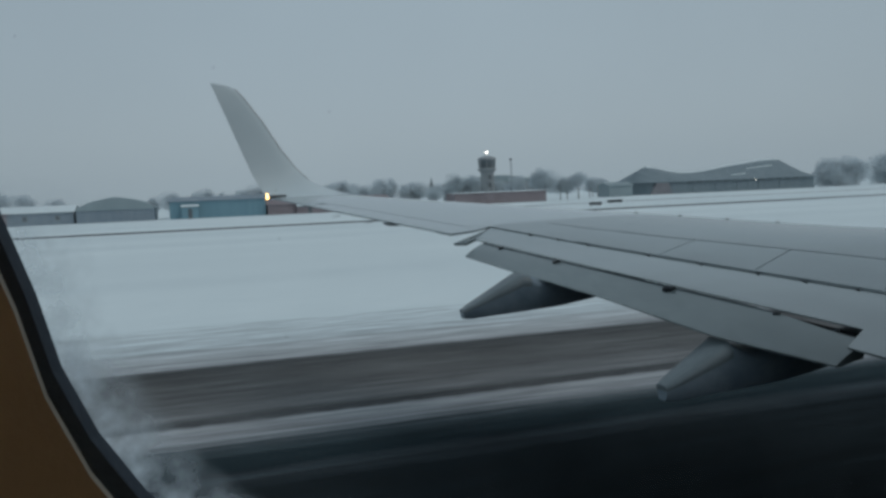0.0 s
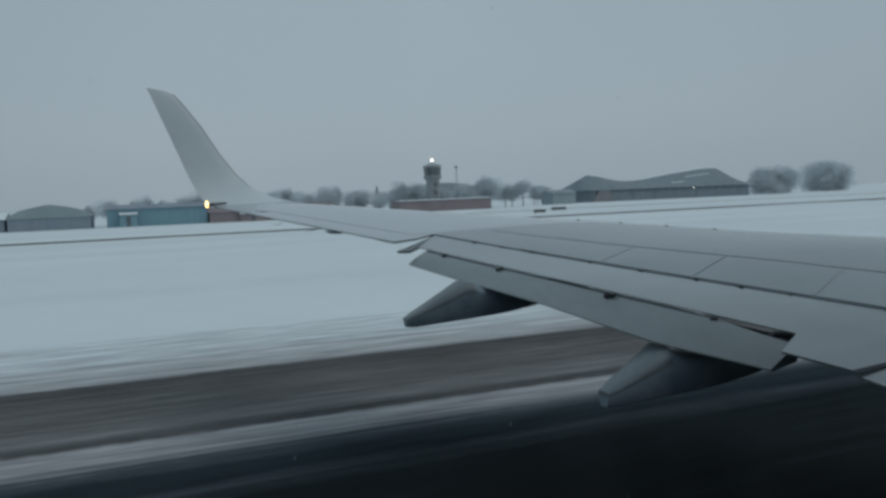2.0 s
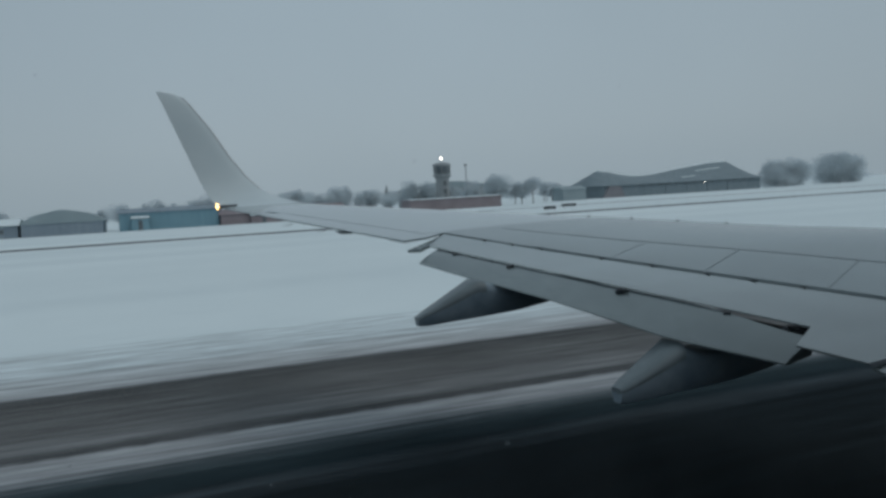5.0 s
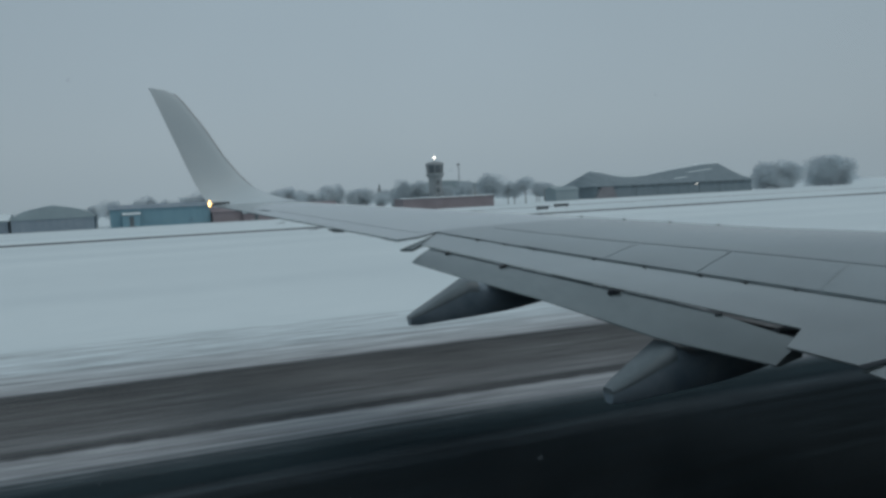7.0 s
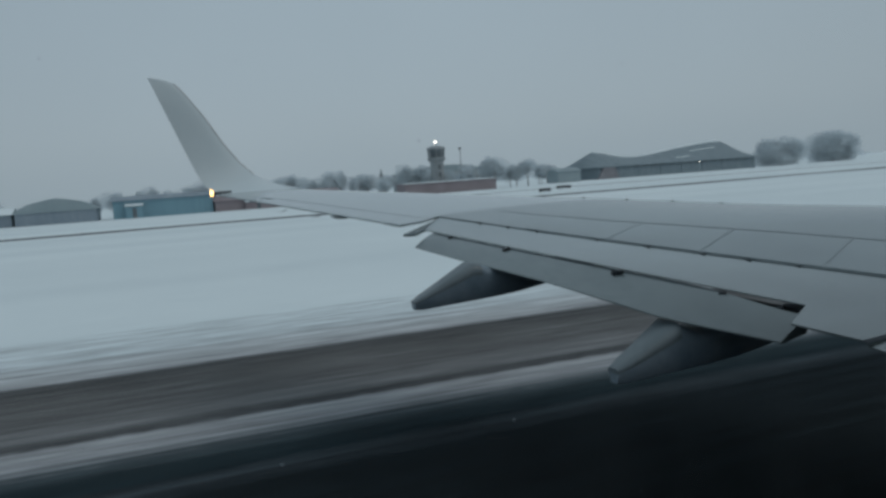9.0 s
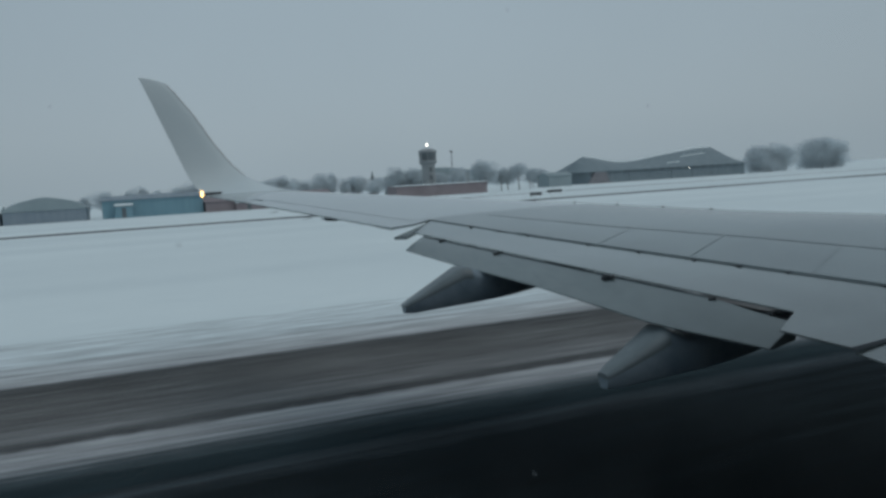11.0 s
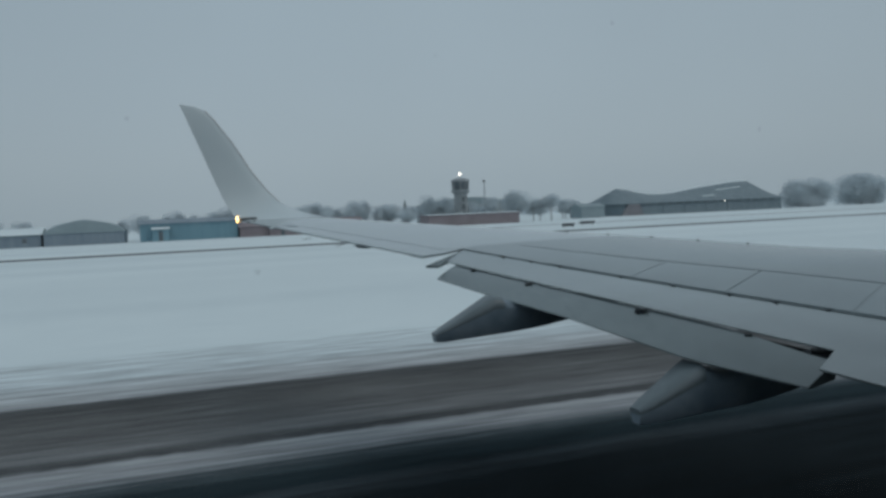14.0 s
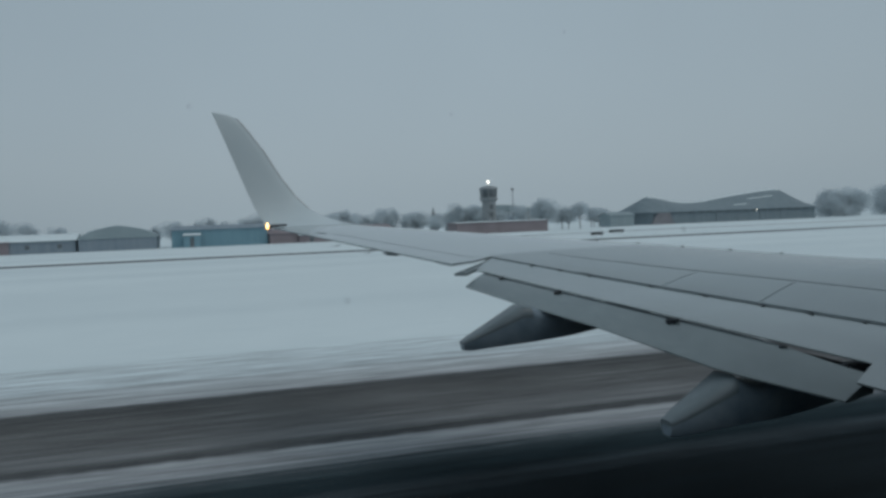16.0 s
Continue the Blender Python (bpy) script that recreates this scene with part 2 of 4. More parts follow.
    k4.inputs["To Min"].default_value, k4.inputs["To Max"].default_value = 0.5, 1.34
    mix4.blend_type, mix4.inputs[0].default_value = "MULTIPLY", 1.0
    l.new(co.outputs["Object"], mp4.inputs["Vector"]), l.new(mp4.outputs[0], no4.inputs["Vector"]), l.new(no4.outputs["Fac"], k4.inputs["Value"])
    l.new(mix.outputs[0], mix4.inputs[1]), l.new(k4.outputs[0], mix4.inputs[2]), l.new(mix4.outputs[0], b.inputs["Base Color"])
    b.inputs["Roughness"].default_value = 0.95
    b.inputs["Specular IOR Level"].default_value = 0.04
    bu = n.new("ShaderNodeBump")
    bu.inputs["Strength"].default_value, bu.inputs["Distance"].default_value = 0.3, 0.02
    l.new(no3.outputs["Fac"], bu.inputs["Height"]), l.new(bu.outputs[0], b.inputs["Normal"])
    return m


SNOW = surface("snow", (.63, .70, .722), (.785, .85, .86), .9, scale=.05, stretch=(.25, 1, 1), fine=30, bump=.25, depth=.05, spec=.15)
RUNWAY = runway_surface()
TAXI = surface("taxiway_asphalt", (.05, .055, .06), (.13, .14, .15), .9, scale=.08, stretch=(.15, 1, 1), fine=20, spec=.1)
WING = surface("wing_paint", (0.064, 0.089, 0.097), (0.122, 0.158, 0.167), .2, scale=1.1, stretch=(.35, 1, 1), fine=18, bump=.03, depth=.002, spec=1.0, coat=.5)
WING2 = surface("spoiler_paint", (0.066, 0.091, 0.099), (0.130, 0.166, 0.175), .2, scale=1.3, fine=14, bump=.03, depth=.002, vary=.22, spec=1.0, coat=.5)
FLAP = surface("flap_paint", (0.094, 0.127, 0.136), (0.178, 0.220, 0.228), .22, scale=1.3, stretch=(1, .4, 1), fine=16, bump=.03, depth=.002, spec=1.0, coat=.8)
# the light falling off towards the root is painted into the flaps
root_shade(FLAP, 5.4, 9.2, .42)
TIPW = surface("winglet_paint", (.50, .57, .595), (.60, .66, .68), .4, scale=.9, fine=16, bump=.02, depth=.002, spec=.4)
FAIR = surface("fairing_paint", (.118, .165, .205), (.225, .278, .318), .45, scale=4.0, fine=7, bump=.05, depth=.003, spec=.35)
# own colour for the fairing crest: its light against the shaded sides
CAP = surface("fairing_crest_tone", (.085, .110, .123), (.165, .197, .210), .35, scale=3.0, fine=9, bump=.04, depth=.003, spec=.5)
# WING's paint lightened: the sky's brighter sheen outboard is put into the colour
OUTER = surface("wing_paint_lit", (0.185, 0.224, 0.236), (0.265, 0.304, 0.315), .17, scale=1.1, stretch=(.35, 1, 1), fine=18, bump=.03, depth=.002, spec=1.0, coat=.8)
# hull colour is assumed: pale, to bounce light onto the fairings
HULL = surface("pale_grey_hull_paint", (.62, .65, .67), (.70, .73, .75), .35, scale=.6, fine=12, bump=.02, depth=.002)
SEAL = surface("black_rubber", (.014, .018, .023), (.03, .036, .042), .8, scale=3, spec=.2)
RUSTY = surface("rusty_sheet", (.205, .20, .215), (.265, .26, .275), .8, scale=.3, spec=.2)
GREYSEAL = surface("weathered_grey_sealant", (.034, .046, .052), (.075, .092, .100), .7, scale=2.5, fine=9, spec=.3)
GASKET = surface("navy_rubber_gasket", (.05, .072, .105), (.085, .11, .15), .6, scale=20, spec=.3)
STEEL = surface("dull_steel", (.05, .055, .06), (.14, .145, .15), .5, .6, scale=8)
TRIM = surface("beige_cabin_plastic", (.37, .305, .215), (.45, .375, .275), .6, scale=6, fine=20)
PANE = clear_pane("acrylic_pane", .012)
RIM = frosted_rim("frosted_acrylic_rim")
LAMP = glow("lit_tip_lamp", (1.0, .60, .20), 5.5)
BEACON = glow("lit_beacon", (1.0, .93, .82), 3.0)
CABIN = glow("lit_cabin_diffuser", (1.0, .82, .62), 4.4)
EDGE = glow("lit_edge_lamp", (1.0, .42, .25), 4.0)
# distance haze is put into the tree colours: paler than bare wood and needles
TWIG = surface("hazed_twigs", (.55, .605, .635), (.67, .725, .755), .9, scale=.25, fine=9, vary=.25, spec=.1)
# TWIG again, paler: the haze before the far woods is put into the colour
HAZETWIG = surface("far_twigs_in_haze", (.62, .67, .70), (.74, .79, .82), .9, scale=.25, fine=9, spec=.1)
NEEDLE = surface("hazed_needles", (.22, .26, .27), (.36, .40, .41), .9, scale=.4, fine=9, vary=.2, spec=.1)
BARK = surface("hazed_bark", (.14, .138, .135), (.24, .24, .24), .9, scale=2)
# distance haze is put into the brick and sheet colours, greyed and paler
BRICK = surface("haze_greyed_brick", (.235, .20, .212), (.31, .268, .28), .9, scale=.3, fine=12, vary=.1, spec=.15)
TEAL = surface("muted_teal_sheet", (.165, .29, .348), (.215, .35, .408), .7, scale=.15, stretch=(6, 1, .3), vary=.1, spec=.25)
GREEN = surface("haze_greyed_green_sheet", (.245, .305, .325), (.315, .375, .395), .7, scale=.15, vary=.1, spec=.2)
BLUEGREY = surface("blue_grey_cladding", (.205, .255, .30), (.285, .335, .375), .7, scale=.15, stretch=(4, 1, .4), spec=.2)
TINROOF = surface("grey_tin_roof", (.175, .222, .245), (.232, .282, .305), .6, scale=.2, stretch=(3, 1, 1), spec=.25)
PALETIN = surface("grey_sheet_wall", (.185, .232, .258), (.245, .295, .32), .7, scale=.15, stretch=(4, 1, .4), spec=.2)
PLASTER = surface("pale_plaster", (.34, .34, .33), (.45, .45, .44), .9, scale=.4, spec=.15)
OCHRE = surface("ochre_plaster", (.34, .24, .18), (.45, .33, .25), .9, scale=.4, spec=.15)
CONCRETE = surface("grey_concrete", (.24, .262, .272), (.34, .36, .368), .9, scale=.5, spec=.15)
GLASS = surface("dark_window_glass", (.10, .12, .132), (.15, .17, .182), .12, scale=.4, spec=.6)
YELLOW = surface("worn_yellow_paint", (.30, .20, .07), (.40, .29, .12), .9, scale=.8, fine=10, spec=.1)


# ------------------------------------------------------------ mesh helpers
def finish(ob, bm, mat, smooth=False):
    if smooth:
        bm.normal_update()
        for e in bm.edges:
            e.smooth = not (len(e.link_faces) == 2 and e.calc_face_angle(0) > .55)
    bmesh.ops.recalc_face_normals(bm, faces=bm.faces[:])
    bm.to_mesh(ob.data)
    bm.free()
    ob.data.materials.append(mat)
    for p in ob.data.polygons:
        p.use_smooth = smooth
    return ob


def part(name, bm, mat, parent=None, label="", smooth=False):
    ob = finish(new(name, bpy.data.meshes.new(name)), bm, mat, smooth)
    if parent is not None:
        ob.parent = parent
    if label:
        tagged(ob, label)
    return ob


def thing(name, label, category, group="", kind="", at=(0, 0, 0), turn=0):
    ob = tagged(new(name), label, category, group, kind)
    ob.matrix_basis = pose(*at, 0, 0, turn)
    return ob


def box(bm, x0, x1, y0, y1, z0, z1, bevel=0.0):
    m = Matrix.LocRotScale(((x0 + x1) / 2, (y0 + y1) / 2, (z0 + z1) / 2), None, (x1 - x0, y1 - y0, z1 - z0))
    r = bmesh.ops.create_cube(bm, size=1.0, matrix=m)
    if bevel:
        es = list({e for v in r["verts"] for e in v.link_edges})
        bmesh.ops.bevel(bm, geom=es, offset=bevel, segments=1, affect="EDGES")
    return bm


def boxed(*a, **k):
    return box(bmesh.new(), *a, **k)


def loft(bm, rings, caps=True):
    """Joins closed rings of points, all of one length."""
    vs = [[bm.verts.new(p) for p in ring] for ring in rings]
    n = len(vs[0])
    for a, b in zip(vs, vs[1:]):
        for i in range(n):
            bm.faces.new((a[i], a[(i + 1) % n], b[(i + 1) % n], b[i]))
    if caps:
        bm.faces.new(vs[0])
        bm.faces.new(list(reversed(vs[-1])))
    return bm


def tube(bm, a, b, r0, r1, sides=6):
    a, b = Vector(a), Vector(b)
    q = (b - a).to_track_quat("Z", "Y")
    rings = []
    for p, r in ((a, r0), (b, r1)):
        rings.append([p + q @ Vector((r * math.cos(2 * math.pi * i / sides), r * math.sin(2 * math.pi * i / sides), 0)) for i in range(sides)])
    return loft(bm, rings)


def prism(bm, outline, y0, y1):
    """An outline in x and z, drawn out from y0 to y1."""
    return loft(bm, [[(x, y0, z) for x, z in outline], [(x, y1, z) for x, z in outline]])


# ------------------------------------------------------------ ground
def snow_field():
    bm = bmesh.new()
    xs = [-4200, -1500, -600, -300, -150, -80, -40, -20, 0, 20, 40, 60, 90, 130, 180, 250, 350, 500, 700, 1100, 1800, 4200]
    ys = [-4200, -800, -200, -60, -30, 0, 22, 30, 40, 52, 66, 82, 100, 120, 145, 170, 200, 240, 300, 380, 500, 700, 1100, 1800, 4200]
    grid = [[None] * len(ys) for _ in xs]
    for i, x in enumerate(xs):
        for j, y in enumerate(ys):
            z = 0.0
            if 40 <= y <= 110 and abs(x) < 600:
                z = 0.05 * noise.noise(Vector((x * .03, y * .08, 3)))
            grid[i][j] = bm.verts.new((x, y, z))
    for i in range(len(xs) - 1):
        for j in range(len(ys) - 1):
            bm.faces.new((grid[i][j], grid[i + 1][j], grid[i + 1][j + 1], grid[i][j + 1]))
    ob = part("ground", bm, SNOW)
    return tagged(ob, "flat airfield covered in smooth wind-packed snow", "snow field", kind="structure")


def strip(name, x0, x1, y0, y1, z, mat, label, category):
    bm = bmesh.new()
    bm.faces.new([bm.verts.new(p) for p in ((x0, y0, z), (x1, y0, z), (x1, y1, z), (x0, y1, z))])
    return tagged(part(name, bm, mat), label, category, kind="structure")


snow_field()
strip("runway", -3000, 3000, -32, 27, 0.06, RUNWAY, "black ploughed asphalt runway with snow ribbons and a brown gritted edge", "runway")
strip("taxiway", -900, 1400, 126, 135, 0.06, TAXI, "narrow dark asphalt taxiway swept clear between snow fields", "taxiway")


strip("service_road", 70, 1200, 196, 200.5, 0.05, TAXI, "narrow far service road half buried in drifted snow", "road")


def snow_bank(y, h, x0, x1, seed):
    bm, rows = bmesh.new(), []
    x = x0
    while x <= x1:
        k = h * (0.55 + 0.6 * noise.noise(Vector((x * .035, seed, 0))) + 0.25 * noise.noise(Vector((x * .2, seed, 5))))
        k = max(k, 0.08)
        rows.append([bm.verts.new(p) for p in ((x, y - 2.2, -.05), (x, y - .8, k * .7), (x, y, k), (x, y + 1.0, k * .6), (x, y + 2.6, -.05))])
        x += 5
    for a, b in zip(rows, rows[1:]):
        for i in range(4):
            bm.faces.new((a[i], b[i], b[i + 1], a[i + 1]))
    return tagged(part("snow_bank", bm, SNOW, smooth=True), "low ploughed snow bank beside the taxiway", "snow bank", kind="structure")


snow_bank(139.5, 0.55, -500, 900, 1.0)
snow_bank(123.5, 0.25, -500, 900, 7.0)
snow_bank(205, 0.5, -500, 1000, 3.0)

# ------------------------------------------------------------ the wing
DIH, ROOT_Z = math.tan(radians(6)), 2.22


def plane_z(y):
    return ROOT_Z + DIH * y


def lead_x(y):
    return 2.80 + 0.555 * (16.9 - y) + .23 * max(16.6 - y, 0)


def trail_x(y):
    return 1.28 + 0.325 * (16.95 - y) if y > 11.3 else 3.11 + 0.17 * (11.3 - y)


def line_a(y):
    """The rear edge of the fixed upper skin, before the flaps."""
    return 3.80 + 0.36 * (11.5 - y)


def half_thick(s):
    return 5 * 0.125 * (.2969 * math.sqrt(max(s, 0)) - .126 * s - .3516 * s * s + .2843 * s ** 3 - .1036 * s ** 4)


def slope(f):
    f = min(max(f, 0), 1)
    return f * f * (3 - 2 * f)


def thick(y):
    """The wing thins out towards its tip."""
    return 1 - .7 * slope((y - 7.5) / 4)


def rest(y):
    """How far the upper skin stands over the chord where it meets the wing's plane."""
    return thick(y) * half_thick(0.74 + 0.16 * slope((y - 9.5) / 2.5))


def skin(y, x, top=True):
    """The height of the upper or lower skin over the point x, y of the plan."""
    c = lead_x(y) - trail_x(y)
    s = min(max((lead_x(y) - x) / c, 0), 1)
    return plane_z(y) - c * rest(y) + c * thick(y) * half_thick(s) * (1.0 if top else -0.75)


def slab(ys, back, front, n=14, under=0.02, belly=1.0):
    """A closed piece of the wing between the lines back(y) and front(y)."""
    rings = []
    for y in ys:
        a, b = front(y), back(y)
        up, lo = [], []
        for i in range(n + 1):
            f = i / n
            f = f * f * (3 - 2 * f) * .5 + f * f * .5
            x = a + (b - a) * f
            t = skin(y, x)
            u = t + (skin(y, x, False) - t) * belly
            up.append((x, y, t))
            lo.append((x, y, min(u, t - under)))
        rings.append(up + lo[::-1])
    return loft(bmesh.new(), rings)


def spread(a, b, n):
    return [a + (b - a) * i / n for i in range(n + 1)]


wing = thing("aircraft_wing", "pale grey airliner wing with partly lowered flaps and upturned tip", "aircraft wing")
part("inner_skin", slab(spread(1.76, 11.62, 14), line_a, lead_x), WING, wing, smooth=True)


def hinge_x(y):
    return 3.50 - 0.36 * (y - 11.7)


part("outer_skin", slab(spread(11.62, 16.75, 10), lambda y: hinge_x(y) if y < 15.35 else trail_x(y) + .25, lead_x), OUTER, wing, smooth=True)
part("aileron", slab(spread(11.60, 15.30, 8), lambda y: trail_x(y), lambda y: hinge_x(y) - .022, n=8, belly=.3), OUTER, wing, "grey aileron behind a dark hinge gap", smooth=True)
bm = bmesh.new()
corner = [(3.97, 11.60), (3.77, 11.53), (3.45, 11.33), (3.12, 11.26), (3.02, 11.60)]
loft(bm, [[(x, y, skin(11.60, x) + (DIH + .01) * (y - 11.60) + .001 - d) for x, y in corner] for d in (0, .03)])
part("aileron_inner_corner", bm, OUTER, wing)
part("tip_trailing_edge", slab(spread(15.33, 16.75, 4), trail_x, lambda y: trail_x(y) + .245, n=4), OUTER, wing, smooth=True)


bm = bmesh.new()
loft(bm, [[(hinge_x(y) + dx, y, skin(y, hinge_x(y)) + dz) for dx, dz in ((.004, -.004), (.004, -.02), (-.026, -.02), (-.026, -.004))] for y in spread(11.63, 15.28, 8)])
part("hinge_seal", bm, SEAL, wing, "dark seal in the aileron's hinge gap")


def line_c(y):
    """The front edge of the spoilers."""
    return 5.45 + 0.433 * (9.44 - y)


def ahead(y, f):
    """A point of the upper skin: from the spoilers' rear edge at y, the share f of the way to their front edge, square to the sweep."""
    xa = line_a(y) + .02
    d = (line_c(y) - xa) / 1.2165
    return xa + d * f, y + .5 * d * f


def spoiler(y0, y1):
    rings = []
    for k in range(5):
        y = y0 + (y1 - y0) * k / 4
        pts = [ahead(y, i / 6) for i in range(7)]
        rings.append([(x, v, skin(v, x) + .006) for x, v in pts] + [(x, v, skin(v, x) - .014) for x, v in pts[::-1]])
    return loft(bmesh.new(), rings)


# spoilers between the two dark lines of the upper skin
cuts = [4.5, 5.6, 6.70, 7.83, 8.90, 10.05]
for y0, y1 in zip(cuts, cuts[1:]):
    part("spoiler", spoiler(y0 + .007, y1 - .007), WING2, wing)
    bm, rings = bmesh.new(), []
    for k in range(5):
        x, v = ahead(y0 + .01 + (y1 - y0 - .02) * k / 4, 1.0)
        rings.append([(x + d, v, skin(v, x) + h) for d, h in ((.002, -.01), (.014, -.01), (.014, .0095), (.002, .0095))])
    part("seal_strip", loft(bm, rings), GREYSEAL, wing, "weathered grey seal along the spoiler's front edge")
bm, rings = bmesh.new(), []
for k in range(5):
    x, v = ahead(10.08 + 1.0 * k / 4, 1.0)
    rings.append([(x + d, v, skin(v, x) + h) for d, h in ((.002, -.01), (.010, -.01), (.010, .003), (.002, .003))])
part("seam_strip", loft(bm, rings), GREYSEAL, wing)
for k in range(-1, 4):
    x, y = 6.40 + .4 * k, 12.00 - .563 * k
    part("skin_fitting", boxed(x - .02, x + .02, y - .016, y + .016, skin(y, x) - .01, skin(y, x) + .014, bevel=.005), STEEL, wing)
# small dark fittings along the spoilers' rear edge, unevenly spaced
rng = random.Random(8)
v = 5.2
while v < 11.2:
    x, w = line_a(v), rng.uniform(.025, .06)
    part("edge_fitting", boxed(x - .030, x - .001, v - w, v + w, skin(v, x) - .04, skin(v, x) - .004, bevel=.004), SEAL, wing)
    v += rng.uniform(.3, .95)
# the slot under the rear edge of the fixed skin
bm = bmesh.new()
loft(bm, [[(line_a(y) + dx, y, skin(y, line_a(y)) + dz) for dx, dz in ((-.004, -.03), (-.03, -.034), (-.03, -.09), (-.004, -.09))] for y in spread(5.0, 11.58, 8)])
part("slot_seal", bm, SEAL, wing)


# lowered flaps: y, x and z of each line
def flap_b(y):
    return 3.40 + 0.242 * (11.25 - y)


def flap_t(y):
    return float(np.interp(y, (5.95, 6.9, 8.5, 9.9, 11.0), (4.285, 4.0, 3.78, 3.455, 3.2)))


def flap_drop(y):
    return float(np.interp(y, (5.95, 6.9, 8.5, 9.9, 11.0), (-.30, -.32, -.305, -.295, -.27)))


def flap_piece(ys, front, back, zf, zb, thick, nose):
    rings = []
    for y in ys:
        a, b, pf, pb = front(y), back(y), plane_z(y) + zf(y), plane_z(y) + zb(y)
        up, lo = [], []
        for i in range(9):
            f = i / 8
            x, z = a + (b - a) * f, pf + (pb - pf) * f + nose * math.sin(math.pi * f) * .6
            t = thick * (1 - f) ** .7 * min(1, .25 + f * 6) + .012
            up.append((x, y, z)), lo.append((x, y, z - t))
        rings.append(up + lo[::-1])
    return loft(bmesh.new(), rings)


def fore_z(y):
    return skin(y, line_a(y)) - plane_z(y) - .010


def fore_back(y, x):
    """The height of the fore flap's rear part, over the wing's plane."""
    a, b = line_a(y) + .015, flap_b(y) - .02
    return fore_z(y) + (-.088 - fore_z(y)) * (a - x) / (a - b)


def plate(outline, z, thick):
    bm = bmesh.new()
    loft(bm, [[(x, y, plane_z(y) + z(y, x) - d) for x, y in outline] for d in (0, thick)])
    return bm


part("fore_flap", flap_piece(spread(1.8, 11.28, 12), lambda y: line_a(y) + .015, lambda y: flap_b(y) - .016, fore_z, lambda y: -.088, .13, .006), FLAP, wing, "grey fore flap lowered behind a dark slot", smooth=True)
part("fore_flap_tip", plate([(3.89, 11.27), (3.80, 11.50), (3.46, 11.33), (3.13, 11.17), (3.25, 11.02), (3.43, 11.14), (3.60, 11.20)], lambda y, x: fore_back(y, x) + .001, .03), FLAP, wing)
def slot(y):
    """How far the aft flap stands off the fore flap: the gap opens towards its inboard end."""
    return .005 + .115 * slope((7.25 - y) / 1.3) ** 1.3


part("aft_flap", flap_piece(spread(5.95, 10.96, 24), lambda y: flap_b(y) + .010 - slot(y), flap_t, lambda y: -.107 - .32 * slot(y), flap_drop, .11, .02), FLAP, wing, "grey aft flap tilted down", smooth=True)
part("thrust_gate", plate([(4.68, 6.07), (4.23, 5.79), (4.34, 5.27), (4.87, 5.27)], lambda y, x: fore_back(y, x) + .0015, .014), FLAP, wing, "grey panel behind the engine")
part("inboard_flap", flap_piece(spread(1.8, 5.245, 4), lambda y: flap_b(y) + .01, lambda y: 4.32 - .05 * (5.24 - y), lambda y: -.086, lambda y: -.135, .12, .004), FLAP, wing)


# the slot's shade, added as a black sheet beneath the gap
bm = bmesh.new()
loft(bm, [[(flap_b(y) + dx, y, plane_z(y) + dz) for dx, dz in ((.12, -.17), (-.16, -.215), (-.16, -.235), (.12, -.19))] for y in spread(5.97, 7.3, 5)])
part("slot_shade", bm, SEAL, wing, "black sheet standing in for the shade in the open flap slot")


bm = bmesh.new()
loft(bm, [[(x, y, plane_z(y) + fore_back(y, x) + dz) for y, dz in ((5.232, .0), (5.232, .004), (5.285, .004), (5.285, .0))] for x in (4.31, 4.42, 4.60, 4.78, 4.89)])
part("panel_gap", bm, SEAL, wing, "black gap beside the panel behind the engine")


def hinge(y, k, mat):
    bm = bmesh.new()
    x, z = flap_b(y) - slot(y) * .5, plane_z(y) - .108 - .2 * slot(y)
    box(bm, x - .045 * k, x + .012, y - .045 * k, y + .045 * k, z - .05, z + .003, .008)
    box(bm, x - .065 * k, x - .03 * k, y - .02 * k, y + .025 * k, z - .06, z - .006, .006)
    b = part("hinge_bracket", bm, mat, wing, "small dark metal hinge bracket")
    part("bolt_head", tube(bmesh.new(), (x - .02 * k, y - .05 * k, z - .01), (x - .02 * k, y - .05 * k, z + .010), .012 * k, .012 * k, 8), STEEL, b)


for y, k, mat in ((9.50, 1.0, STEEL), (7.87, 1.35, SEAL), (6.75, .7, SEAL), (6.22, .6, SEAL), (10.55, .8, SEAL)):
    hinge(y, k, mat)


